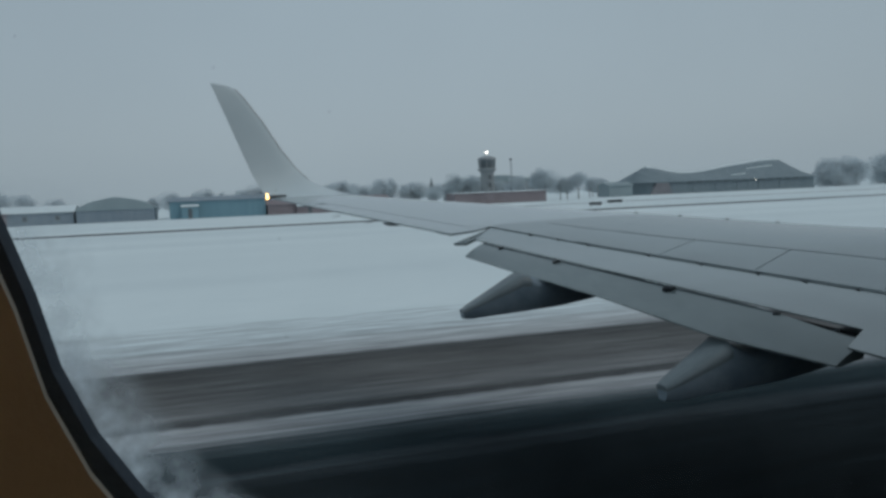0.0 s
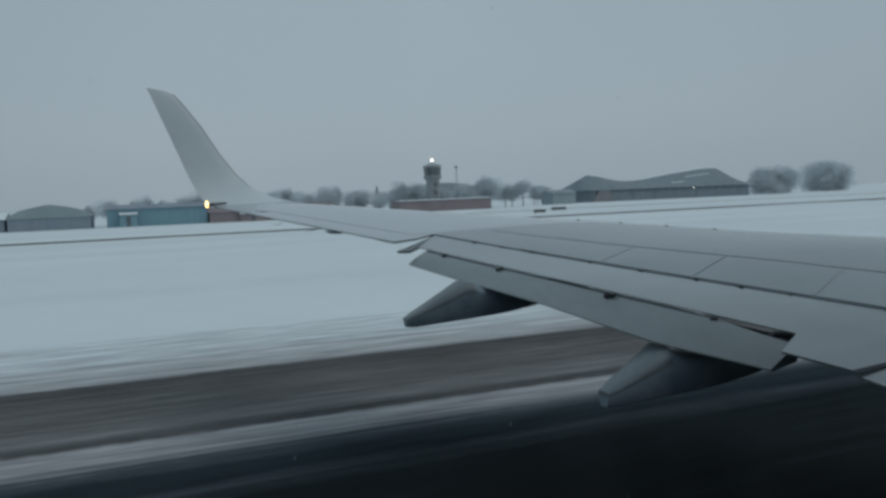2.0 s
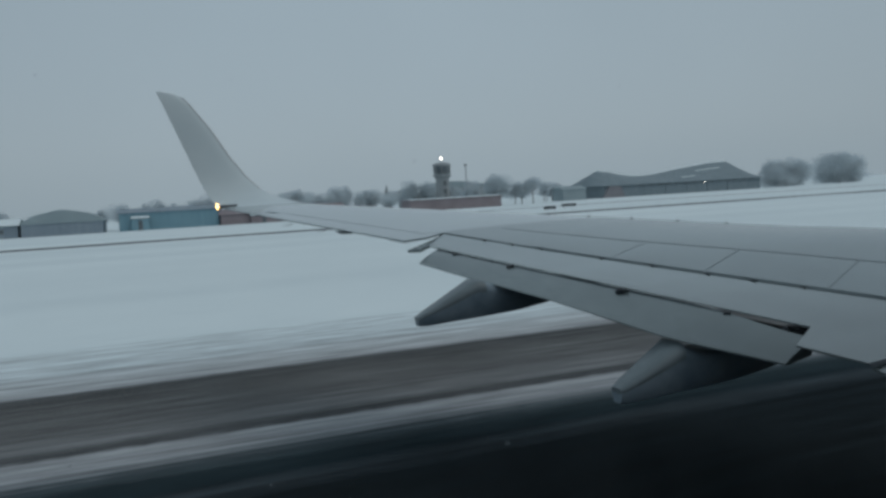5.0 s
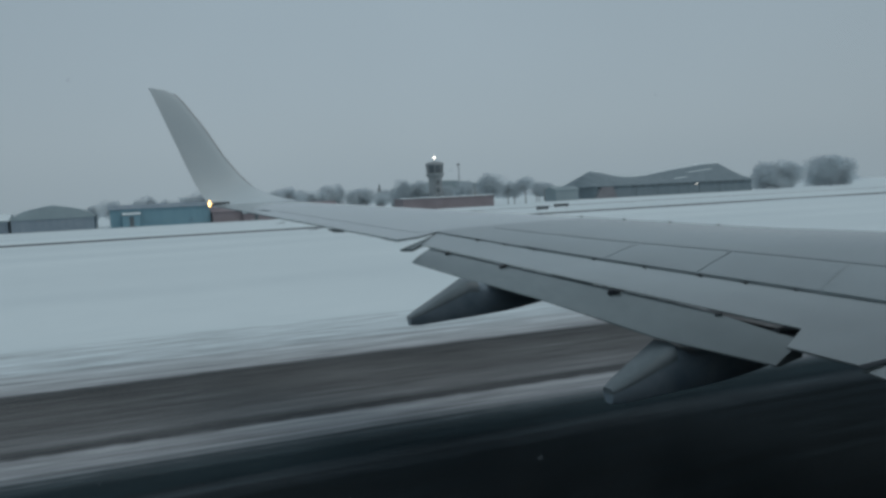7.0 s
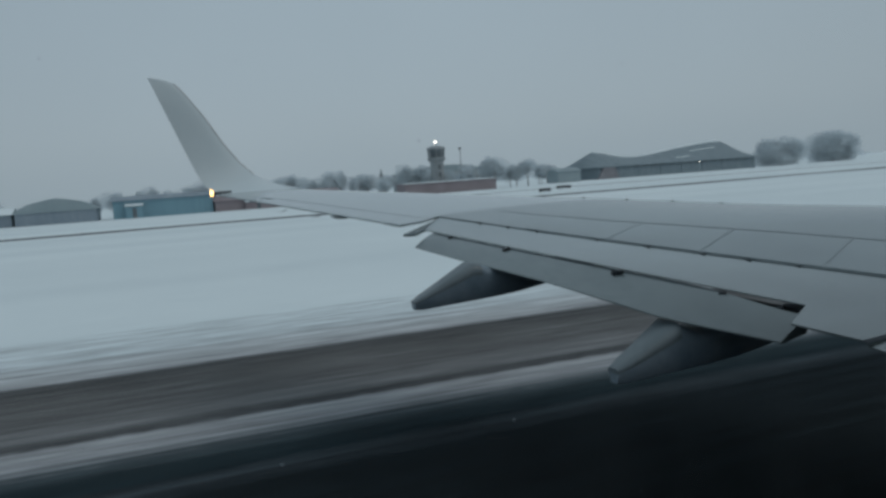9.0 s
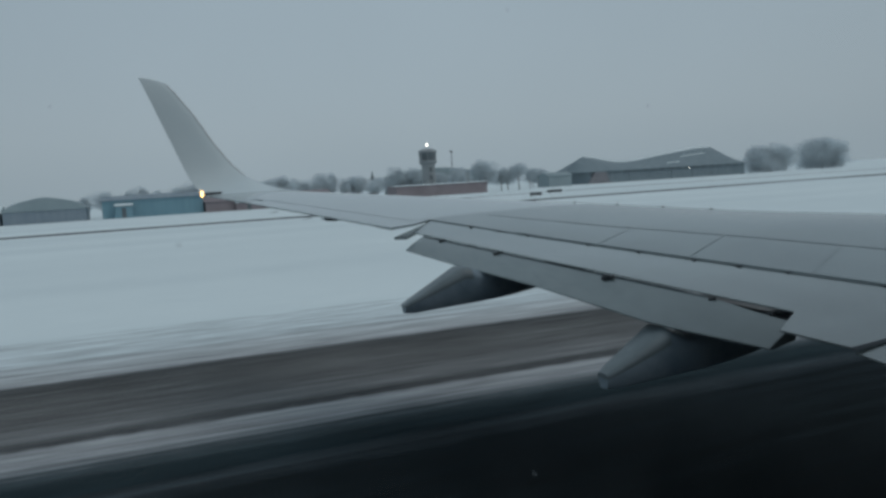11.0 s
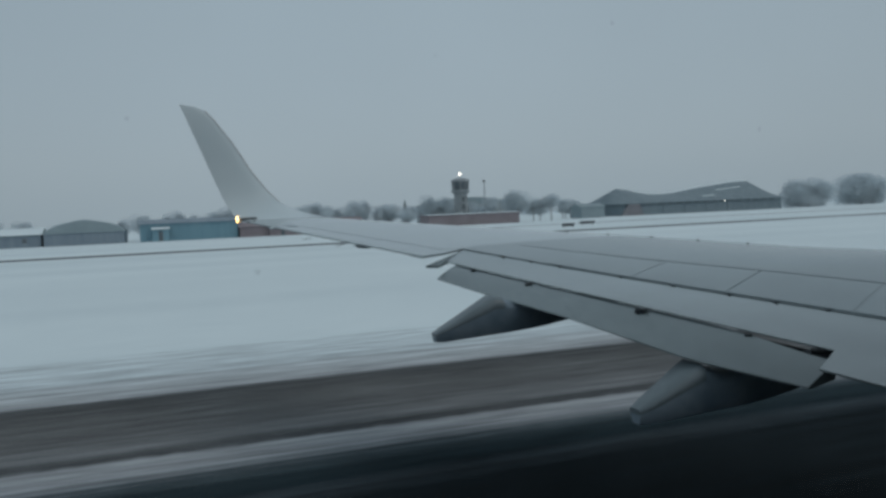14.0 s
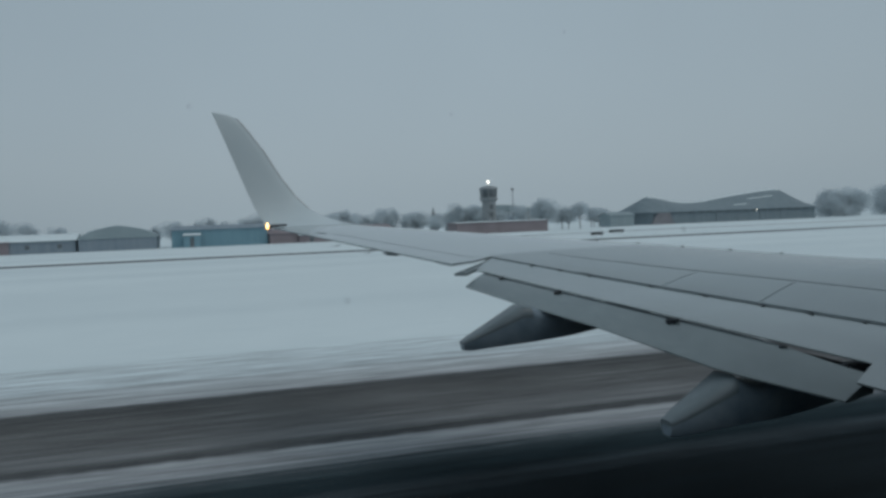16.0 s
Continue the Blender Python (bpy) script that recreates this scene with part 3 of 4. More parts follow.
def fairing(y, tail_x, tail_lo, tail_hi, peak_x, peak_z, keel_z, cut_z, ease, nose_x, nose_z, half):
    """A canoe-shaped flap track fairing: blunt tail, straight keel, crest under the flap."""
    rings, cap = [], []
    for k in range(25):
        f = k / 24
        x = tail_x + (nose_x - tail_x) * f
        lo = tail_lo + (keel_z - tail_lo) * min(f * 2.2, 1) if f < .45 else keel_z + (nose_z - .16 - keel_z) * ((f - .45) / .55) ** 1.3
        g = (x - tail_x) / (peak_x - tail_x)
        if g < 1:
            hi = tail_hi + (peak_z - tail_hi) * g ** 1.05
        else:
            hi = peak_z + (cut_z - peak_z) * min((g - 1) / ease, 1) + max(g - 1 - ease, 0) * (nose_z - cut_z) / ((nose_x - tail_x) / (peak_x - tail_x) - 1 - ease)
        hi = max(hi, lo + .03)
        w = half * (.42 + .58 * min(1, f * 2.6)) * (1 if f < .75 else 1 - .6 * (f - .75) / .25)
        if k == 0:
            w, lo, hi = w * .75, lo + .015, hi - .012
        h = hi - lo
        ring = [(x, y + w * a, lo + h * b) for a, b in ((-.4, 0), (-.62, .05), (-.80, .22), (-1, .74), (-.98, .83), (-.90, .91), (-.74, .97), (-.5, 1), (.5, 1), (.74, .97), (.90, .91), (.98, .83), (1, .74), (.80, .22), (.62, .05), (.4, 0))]
        rings.append(ring)
        if g < 1.12:
            cap.append([(x - (.006 if k == 0 else 0), y + w * a * 1.015, lo + h * b + .004) for a, b in ((-.99, .70), (-1.0, .76), (-.985, .84), (-.90, .92), (-.74, .98), (-.5, 1), (.5, 1), (.74, .98), (.90, .92), (.985, .84), (1.0, .76), (.99, .70), (.8, .66), (-.8, .66))])
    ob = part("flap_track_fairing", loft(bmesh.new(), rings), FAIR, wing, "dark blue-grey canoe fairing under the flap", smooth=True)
    # added shell, no real part: it carries the crest's lit tone as colour
    part("added_crest", loft(bmesh.new(), cap), CAP, ob, "added grey cap that sets the lit tone of the fairing's crest", smooth=True)
    return ob


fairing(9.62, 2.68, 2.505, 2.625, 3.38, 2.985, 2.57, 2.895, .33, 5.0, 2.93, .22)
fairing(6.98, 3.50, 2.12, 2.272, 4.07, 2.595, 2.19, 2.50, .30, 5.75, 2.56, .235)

# upturned tip
tip = [  # front edge, rear edge, half thickness
    ((2.90, 16.70, 3.995), (1.36, 16.70, 3.945), .014),
    ((2.66, 17.02, 4.065), (1.28, 17.00, 3.985), .040),
    ((2.40, 17.30, 4.17), (1.22, 17.25, 4.07), .048),
    ((2.14, 17.50, 4.34), (1.13, 17.45, 4.23), .048),
    ((1.90, 17.62, 4.60), (1.03, 17.57, 4.46), .042),
    ((1.62, 17.70, 5.00), (.90, 17.66, 4.80), .036),
    ((1.30, 17.77, 5.56), (.67, 17.74, 5.42), .030),
    ((.95, 17.84, 6.06), (.44, 17.81, 6.03), .022),
    ((.80, 17.86, 6.23), (.335, 17.84, 6.30), .016),
    ((.66, 17.87, 6.29), (.31, 17.85, 6.355), .010),
]
rings = []
for i, (a, b, t) in enumerate(tip):
    a, b = Vector(a), Vector(b)
    nx = Vector(tip[min(i + 1, 9)][0]) - Vector(tip[max(i - 1, 0)][0])
    nor = (b - a).cross(nx).normalized()
    if nor.z - nor.y < 0:
        nor = -nor
    ring = []
    for k in range(9):
        f = k / 8
        ring.append(a + (b - a) * f + nor * t * (half_thick(f) / .0575 + .06))
    for k in range(8, -1, -1):
        f = k / 8
        ring.append(a + (b - a) * f - nor * t * (half_thick(f) / .0575 + .06))
    rings.append(ring)
part("winglet", loft(bmesh.new(), rings), TIPW, wing, "tall pale grey blended winglet", smooth=True)
bm = bmesh.new()
loft(bm, [[Vector(a) + Vector((dx, dy, dz)) for dx, dy, dz in ((.006, -.008, .003), (.006, .008, .003), (-.008, .010, -.005), (-.008, -.010, -.005))] for a, _, _ in tip[3:9]])
part("winglet_front_edge", bm, PLASTER, wing, "darker front edge strip of the winglet")
bm = bmesh.new()
bmesh.ops.create_uvsphere(bm, u_segments=14, v_segments=8, radius=.036, matrix=Matrix.LocRotScale((1.245, 17.02, 4.02), None, (.62, .7, 1.8)))
lamp_part = part("tip_lamp", bm, LAMP, wing, "lit amber lamp at the wing tip", smooth=True)
part("lamp_housing", boxed(1.29, 1.62, 16.93, 17.06, 3.96, 4.045, bevel=.02), STEEL, wing, "dark lamp housing")
x, z = trail_x(12.75), skin(12.75, trail_x(12.75))
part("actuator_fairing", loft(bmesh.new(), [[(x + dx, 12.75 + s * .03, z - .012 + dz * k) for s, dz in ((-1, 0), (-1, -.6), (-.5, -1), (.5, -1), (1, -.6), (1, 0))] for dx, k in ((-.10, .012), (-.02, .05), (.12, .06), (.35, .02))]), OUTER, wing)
for x, y in ((3.86, 13.2), (3.42, 14.2)):
    part("static_wick", tube(bmesh.new(), (trail_x(y), y, plane_z(y) - .07), (trail_x(y) - .14, y, plane_z(y) - .09), .006, .003), SEAL, wing)


# ------------------------------------------------------------ cabin window
def rounded(x0, x1, z0, z1, r, y, per=10):
    pts = []
    for cx, cz, a0 in ((x1 - r, z1 - r, 0), (x0 + r, z1 - r, 90), (x0 + r, z0 + r, 180), (x1 - r, z0 + r, 270)):
        for k in range(per + 1):
            a = radians(a0 + 90 * k / per)
            x, z = cx + r * math.cos(a), cz + r * math.sin(a)
            fall = min(max((x + .02) / .08, 0), 1) if z < 3.9 else 0
            pts.append((x - .24 * max(z - 3.888, 0), y, z - .035 * fall))
    return pts


WX0, WX1, WZ0, WZ1 = -.0992, .212, 3.8057, 4.18
WR = .095


def ring_wall(name, mat, inner, outer, label, category="", parent=None, kind=""):
    bm = bmesh.new()
    loft(bm, [inner, outer], caps=False)
    ob = part(name, bm, mat, parent, label)
    return tagged(ob, "", category, kind=kind)


def frame_ring(g, r, y):
    return rounded(WX0 - g, WX1 + g, WZ0 - g, WZ1 + g, r + g, y)


def square_ring(x0, x1, z0, z1, y, per=10):
    """The outline of a rectangle with as many points as a rounded one."""
    pts = []
    for (ax, az), (bx, bz) in (((x1, (z0 + z1) / 2), ((x0 + x1) / 2, z1)), (((x0 + x1) / 2, z1), (x0, (z0 + z1) / 2)), ((x0, (z0 + z1) / 2), ((x0 + x1) / 2, z0)), (((x0 + x1) / 2, z0), (x1, (z0 + z1) / 2))):
        cx, cz = (ax if abs(ax - (x0 + x1) / 2) > 1e-6 else bx), (az if abs(az - (z0 + z1) / 2) > 1e-6 else bz)
        for k in range(per + 1):
            f = k / per
            x, z = (ax + (cx - ax) * f * 2, az + (cz - az) * f * 2) if f <= .5 else (cx + (bx - cx) * (f - .5) * 2, cz + (bz - cz) * (f - .5) * 2)
            pts.append((x, y, z))
    return pts


def wall_with_hole(name, y0, y1, g, mat, label, category):
    hole0, hole1 = frame_ring(g, WR, y0), frame_ring(g, WR, y1)
    out0, out1 = square_ring(-1.6, 1.6, 2.6, 4.56, y0), square_ring(-1.6, 1.6, 2.6, 4.56, y1)
    bm = bmesh.new()
    loft(bm, [hole0, out0, out1, hole1, hole0], caps=False)
    bmesh.ops.remove_doubles(bm, verts=bm.verts[:], dist=1e-5)
    return tagged(part(name, bm, mat), label, category, kind="structure")


wall_with_hole("wall_cabin", 1.674, 1.687, .012, TRIM, "beige plastic cabin sidewall panel round the window", "cabin wall")
wall_with_hole("wall_fuselage", 1.714, 1.73, .010, HULL, "pale outer fuselage skin with a rounded window opening", "fuselage wall")
win = thing("window_1", "rounded cabin window with beige surround and crazed acrylic pane", "window", kind="structure")
bm = bmesh.new()
loft(bm, [frame_ring(.012, WR, 1.667), frame_ring(-.0135, WR, 1.67), frame_ring(-.0135, WR, 1.672), frame_ring(.011, WR, 1.684), frame_ring(.012, WR, 1.667)], caps=False)
part("window_surround", bm, TRIM, win)
bm = bmesh.new()
loft(bm, [frame_ring(.012, WR, 1.688), frame_ring(-.0105, WR, 1.693), frame_ring(-.0115, WR, 1.696), frame_ring(.004, WR, 1.712), frame_ring(.009, WR, 1.713), frame_ring(.012, WR, 1.688)], caps=False)
part("rubber_seal", bm, GASKET, win, "dark blue-black rubber window seal")
bm = bmesh.new()
bm.faces.new([bm.verts.new(p) for p in frame_ring(.002, WR, 1.71)])
pane = part("pane", bm, PANE, win)
pane.visible_shadow = False
bm = bmesh.new()
loft(bm, [frame_ring(.0, WR, 1.7085), frame_ring(-.025, WR, 1.7085)], caps=False)
rim = part("frosted_rim", bm, RIM, win, "milky crazed rim of the pane")
rim.visible_shadow = False
# plain walls that close the cabin
for nm, b in (("wall_aft", (-1.66, -1.60, -1.4, 1.712, 2.6, 4.56)), ("wall_forward", (1.60, 1.66, -1.4, 1.712, 2.6, 4.56)), ("wall_inner", (-1.66, 1.66, -1.46, -1.40, 2.6, 4.56)),
              ("ceiling", (-1.66, 1.66, -1.46, 1.712, 4.565, 4.60)), ("floor", (-1.66, 1.66, -1.46, 1.712, 2.55, 2.595))):
    tagged(part(nm, boxed(*b), TRIM), "plain beige cabin lining", "cabin lining", kind="structure")
# assumed source, out of view: added to light the window surround warmly
cl = thing("cabin_light", "assumed dim warm light panel on the cabin ceiling", "cabin light", at=(0, .3, 4.56))
part("housing", boxed(-.7, .7, -.12, .12, -.03, .004, bevel=.01), TRIM, cl)
part("diffuser", boxed(-.66, .66, -.09, .09, -.04, -.031), CABIN, cl, "warm lit diffuser")


def hull(x0, x1, a0, a1, r=1.85, cz=3.45):
    bm = bmesh.new()
    n = 40
    arcs = []
    for x in (x0, x1):
        arcs.append([(x, r * math.cos(radians(a0 + (a1 - a0) * k / n)), cz + r * math.sin(radians(a0 + (a1 - a0) * k / n))) for k in range(n + 1)])
    va = [[bm.verts.new(p) for p in a] for a in arcs]
    for k in range(n):
        bm.faces.new((va[0][k], va[0][k + 1], va[1][k + 1], va[1][k]))
    if a1 - a0 > 359:
        bmesh.ops.remove_doubles(bm, verts=bm.verts[:], dist=1e-4)
        bmesh.ops.holes_fill(bm, edges=[e for e in bm.edges if e.is_boundary], sides=0)
    return bm


# out of view: added round the cabin to shade the wing and near runway
for nm, (a, b, c, d) in (("fuselage_aft", (-13, -1.6, 0, 360)), ("fuselage_forward", (1.6, 16, 0, 360)), ("fuselage_middle", (-1.6, 1.6, 37, 332))):
    tagged(part(nm, hull(a, b, c, d), HULL, smooth=True), "plain airliner fuselage, out of view, in pale grey round the cabin", "fuselage", kind="structure")


# ------------------------------------------------------------ trees
def twig_tuft(bm, c, r, rng, n):
    for _ in range(n):
        d = Vector((rng.gauss(0, 1), rng.gauss(0, 1), rng.gauss(0, 1) * .8 + .25)).normalized()
        side = d.cross(Vector((rng.gauss(0, 1), rng.gauss(0, 1), rng.gauss(0, 1)))).normalized()
        p = c + d * r * rng.uniform(.05, .5)
        q = c + d * r * rng.uniform(.7, 1.25)
        w = r * rng.uniform(.10, .22)
        bm.faces.new([bm.verts.new(v) for v in (p - side * w, p + side * w, q + side * w * .35)])
    return bm


def bare_tree(h, w, seed, low=.18, twigs=6500, label="bare tree on snowy ground, paled as by haze", name="tree"):
    rng = random.Random(seed)
    t = thing(name, label, "tree", "bare trees by the airfield")
    bm = bmesh.new()
    tr = .018 * h + .05
    tube(bm, (0, 0, -.2), (rng.uniform(-.2, .2), 0, h * .45), tr, tr * .6)
    tube(bm, (0, 0, h * .45), (rng.uniform(-.4, .4), rng.uniform(-.3, .3), h * .85), tr * .6, tr * .12)
    for k in range(9):
        z = h * rng.uniform(.2, .6)
        a = rng.uniform(0, 6.28)
        tube(bm, (0, 0, z), (math.cos(a) * w * .38, math.sin(a) * w * .38, z + h * rng.uniform(.12, .3)), tr * .35, tr * .08, 5)
    part("trunk", bm, BARK, t)
    bm = bmesh.new()
    if low < .1:
        lobes = [(Vector(((k % 4 - 1.5) * .19 * w + rng.uniform(-.04, .04) * w, rng.uniform(-.2, .2) * w, h * (.20 if k < 4 else .45 if k < 8 else .66 - .08 * abs(k % 4 - 1.5)))), w * rng.uniform(.18, .28), h * rng.uniform(.20, .31)) for k in range(12)]
        share = (1,) * 12
    else:
        lobes = [(Vector((rng.uniform(-.26, .26) * w, rng.uniform(-.25, .25) * w, h * rng.uniform(low + .22, .74))), w * rng.uniform(.2, .32), h * rng.uniform(.17, .26)) for _ in range(9)]
        share = (1,) * 9
    pick = [i for i, n in enumerate(share) for _ in range(n)]
    long = .085 * (w + h) * .5
    for k in range(twigs):
        c, rw, rh = lobes[pick[k % len(pick)]]
        d = Vector((rng.gauss(0, 1), rng.gauss(0, 1), rng.gauss(0, 1))).normalized()
        f = rng.random() ** .5 * (1 + .28 * noise.noise(d * 2.6 + Vector((seed, k % len(pick), 0))))
        p = c + Vector((d.x * rw * f, d.y * rw * f, d.z * rh * f))
        if p.z < h * low:
            p.z = h * (low + rng.uniform(0, .3))
        e = (d + Vector((rng.gauss(0, .5), rng.gauss(0, .5), rng.gauss(.35, .4)))).normalized()
        s = e.cross(Vector((rng.gauss(0, 1), rng.gauss(0, 1), rng.gauss(0, 1)))).normalized() * long * rng.uniform(.035, .075)
        q = p + e * long * rng.uniform(.5, 1.2)
        bm.faces.new([bm.verts.new(v) for v in (p - s, p + s, q + s * .3)])
    part("crown", bm, TWIG, t)
    return t


def conifer(h, w, seed):
    rng = random.Random(seed)
    t = thing("conifer", "dark spruce with drooping branches, its needles paled as by haze", "conifer", "spruces by the airfield")
    part("trunk", tube(bmesh.new(), (0, 0, -.2), (0, 0, h * .97), .016 * h + .03, .02), BARK, t)
    bm = bmesh.new()
    for k in range(260):
        f = rng.uniform(.04, 1) ** 1.1
        z = h * f
        r = w * .5 * (1 - f) ** .85 * rng.uniform(.65, 1.1) + .12
        a = rng.uniform(0, 6.28)
        d, s = Vector((math.cos(a), math.sin(a), 0)), Vector((-math.sin(a), math.cos(a), 0))
        b, e = Vector((0, 0, z + h * .03)) + d * r * .1, Vector((0, 0, z - h * .05)) + d * r
        m = (b + e) / 2 + Vector((0, 0, h * .012))
        ww = r * .28 + .1
        bm.faces.new([bm.verts.new(v) for v in (b, m - s * ww, e)])
        bm.faces.new([bm.verts.new(v) for v in (b, e, m + s * ww)])
    part("crown", bm, NEEDLE, t)
    return t


def put(ob, x, y, turn=0, k=1.0, z=0.0):
    ob.matrix_basis = pose(x, y, z, 0, 0, turn) @ Matrix.Scale(k, 4)
    return ob


def again(ob, x, y, turn, k):
    c = copy_thing(ob, pose(x, y, 0, 0, 0, turn))
    c.scale = (k, k, k)
    return c


kinds = [bare_tree(12.5, 11, 11), bare_tree(14, 10, 12), bare_tree(11, 12.5, 13), bare_tree(15, 11.5, 14)]
spruce = conifer(12, 5.5, 21)
put(kinds[0], 76, 322), put(kinds[1], 108, 318), put(kinds[2], 93, 330), put(kinds[3], 139, 296)
put(spruce, 101, 335)
RNG = random.Random(5)
# loose groves round the tower, beside the hangar and behind the halls: x and y range, how many, scale
groves = ((58, 108, 316, 340, 14, .82), (110, 135, 314, 330, 8, .9), (137, 152, 298, 314, 4, .85), (176, 196, 322, 352, 6, .78),
          (22, 66, 290, 322, 11, .74), (-50, 22, 284, 312, 14, .66), (-128, -54, 276, 300, 15, .92))
for x0, x1, y0, y1, many, k in groves:
    for i in range(many):
        x = x0 + (x1 - x0) * (i + RNG.uniform(.1, .9)) / many
        again(kinds[RNG.randrange(4)], x, RNG.uniform(y0, y1), RNG.uniform(0, 360), k * RNG.uniform(.8, 1.18))
for x, y, k in ((16.5, 276, .74), (20.5, 279, .86), (24.5, 275, .7), (35, 280, .62)):
    again(kinds[int(x) % 4], x, y, 40 * x, k)
# the single round tree
put(bare_tree(12.5, 10, 31, low=.26, twigs=6500, label="round-headed bare tree standing alone", name="round_tree"), 155.5, 298)
# two broad clumps right of the hangar
put(bare_tree(16.5, 29, 41, low=.03, twigs=20000, label="broad low bare tree with a dense round crown", name="broad_tree"), 331, 332)
put(bare_tree(20, 29, 42, low=.03, twigs=20000, label="tall broad bare tree with a dense round crown", name="broad_tree"), 370, 332)
# spruces and houses that lie behind, along the earlier part of the runway
for x, y, k in ((-182, 168, 1.0), (-262, 240, 1.1), (-266, 236, .9), (-330, 230, 1.05), (90, 345, .8)):
    again(spruce, x, y, RNG.uniform(0, 360), k)
for i in range(34):
    again(kinds[i % 4], -150 - i * 9 + RNG.uniform(-4, 4), 215 + RNG.uniform(-35, 60), RNG.uniform(0, 360), RNG.uniform(.8, 1.25))


def far_woods():
    rng = random.Random(77)
    bm = bmesh.new()
    for i in range(620):
        a = radians(rng.uniform(-38, 62))
        d = rng.uniform(950, 1500)
        if noise.noise(Vector((math.degrees(a) * .16, 2.0, 0))) < -.08:
            continue
        x, y, h = math.sin(a) * d, math.cos(a) * d, rng.uniform(5, 11)
        for k in range(4):
            c = Vector((x + rng.uniform(-6, 6), y + rng.uniform(-6, 6), h * rng.uniform(.15, .7)))
            twig_tuft(bm, c, h * .45, rng, 9)
    ob = part("far_woods", bm, HAZETWIG)
    tagged(ob, "thin belt of bare woods, haze-pale, far beyond the airfield", "woods", kind="stuff")


far_woods()


# ------------------------------------------------------------ buildings
def window_part(parent, x0, x1, y, z0, z1):
    w = part("window", boxed(x0 - .08, x1 + .08, y - .05, y + .02, z0 - .08, z1 + .08), CONCRETE, parent)
    part("pane", boxed(x0, x1, y - .07, y - .04, z0, z1), GLASS, w)


def gabled(name, x, y, l, d, eave, ridge, wall, label, category="building", turn=0, roof=None, windows=4, snow=.25):
    """A long building: its ridge runs along x, the snow on its roof is a slab of its own."""
    t = thing(name, label, category, at=(x, y, 0), turn=turn)
    part("wall", prism(bmesh.new(), [(-l / 2, -.2), (l / 2, -.2), (l / 2, eave), (-l / 2, eave)], -d / 2, d / 2), wall, t)
    bm = bmesh.new()
    o = .5
    prof = [(-d / 2 - o, eave - .1), (0, ridge), (d / 2 + o, eave - .1), (d / 2 + o, eave - .3), (-d / 2 - o, eave - .3)]
    loft(bm, [[(sx, py, pz + .2) for py, pz in prof] for sx in (-l / 2 - o, l / 2 + o)])
    r = part("roof", bm, roof or TINROOF, t)
    if snow:
        bm = bmesh.new()
        pr = [(-d / 2 - o - .05, eave + .11), (0, ridge + .21), (d / 2 + o + .05, eave + .11), (d / 2 + o, eave + .11 + snow), (0, ridge + .21 + snow), (-d / 2 - o, eave + .11 + snow)]
        loft(bm, [[(sx, py, pz) for py, pz in pr] for sx in (-l / 2 - o + .1, l / 2 + o - .1)])
        part("roof_snow", bm, SNOW, t)
    for i in range(windows):
        cx = -l / 2 + l * (i + .5) / windows
        window_part(t, cx - .6, cx + .6, -d / 2, eave * .38, eave * .72)
    return t


def barrel(name, x, y, l, d, eave, top, wall, roof, label, turn=0, bend=0.0):
    t = thing(name, label, "hangar", at=(x, y, 0), turn=turn)
    part("wall", boxed(-l / 2, l / 2, -d / 2, d / 2, -.2, eave), wall, t)
    bm = bmesh.new()
    arc = [(-l / 2 - .3 + (l + .6) * k / 12, eave + (top - eave) * min(math.sin(math.pi * k / 12) ** .8, 1.04 - abs(k - 6) * bend)) for k in range(13)]
    prism(bm, arc + [(l / 2 + .3, eave - .25), (-l / 2 - .3, eave - .25)], -d / 2 - .3, d / 2 + .3)
    part("roof", bm, roof, t)
    part("gate", boxed(-l * .22, l * .22, -d / 2 - .08, -d / 2 + .05, 0, eave * .8), BLUEGREY, t)
    return t


gabled("sheet_hall", 6, 262, 29, 18, 5.4, 6.6, TEAL, "long teal sheet-metal hall with a grey low roof", "hall", windows=0, snow=0, roof=BLUEGREY)
barrel("sheet_hangar", -24, 264, 22, 20, 3.9, 7.6, BLUEGREY, GREEN, "blue-grey hall under a shallow pointed green roof", bend=.105)
gabled("low_workshop", -58, 262, 44, 12, 3.6, 5.4, BLUEGREY, "long low blue-grey workshop with snow on its roof", "workshop", windows=5, snow=.14, roof=GREEN)
gabled("brick_store", 41, 258, 40, 14, 3.2, 4.8, BRICK, "low red brick store beside the teal hall", windows=0, snow=0, roof=BRICK)
gabled("brick_barracks", -86, 262, 64, 13, 3.6, 5.2, BRICK, "long low red brick building among bare trees", windows=0, snow=0, roof=BRICK)
gabled("brick_annex", 112, 284, 38, 11, 4.2, 4.35, BRICK, "low red brick building with snow along its roof", windows=0, snow=.12, roof=BRICK)
barrel("pale_hall", 139, 362, 40, 25, 9.5, 12.5, CONCRETE, GREEN, "pale hall with a wide curved green roof")
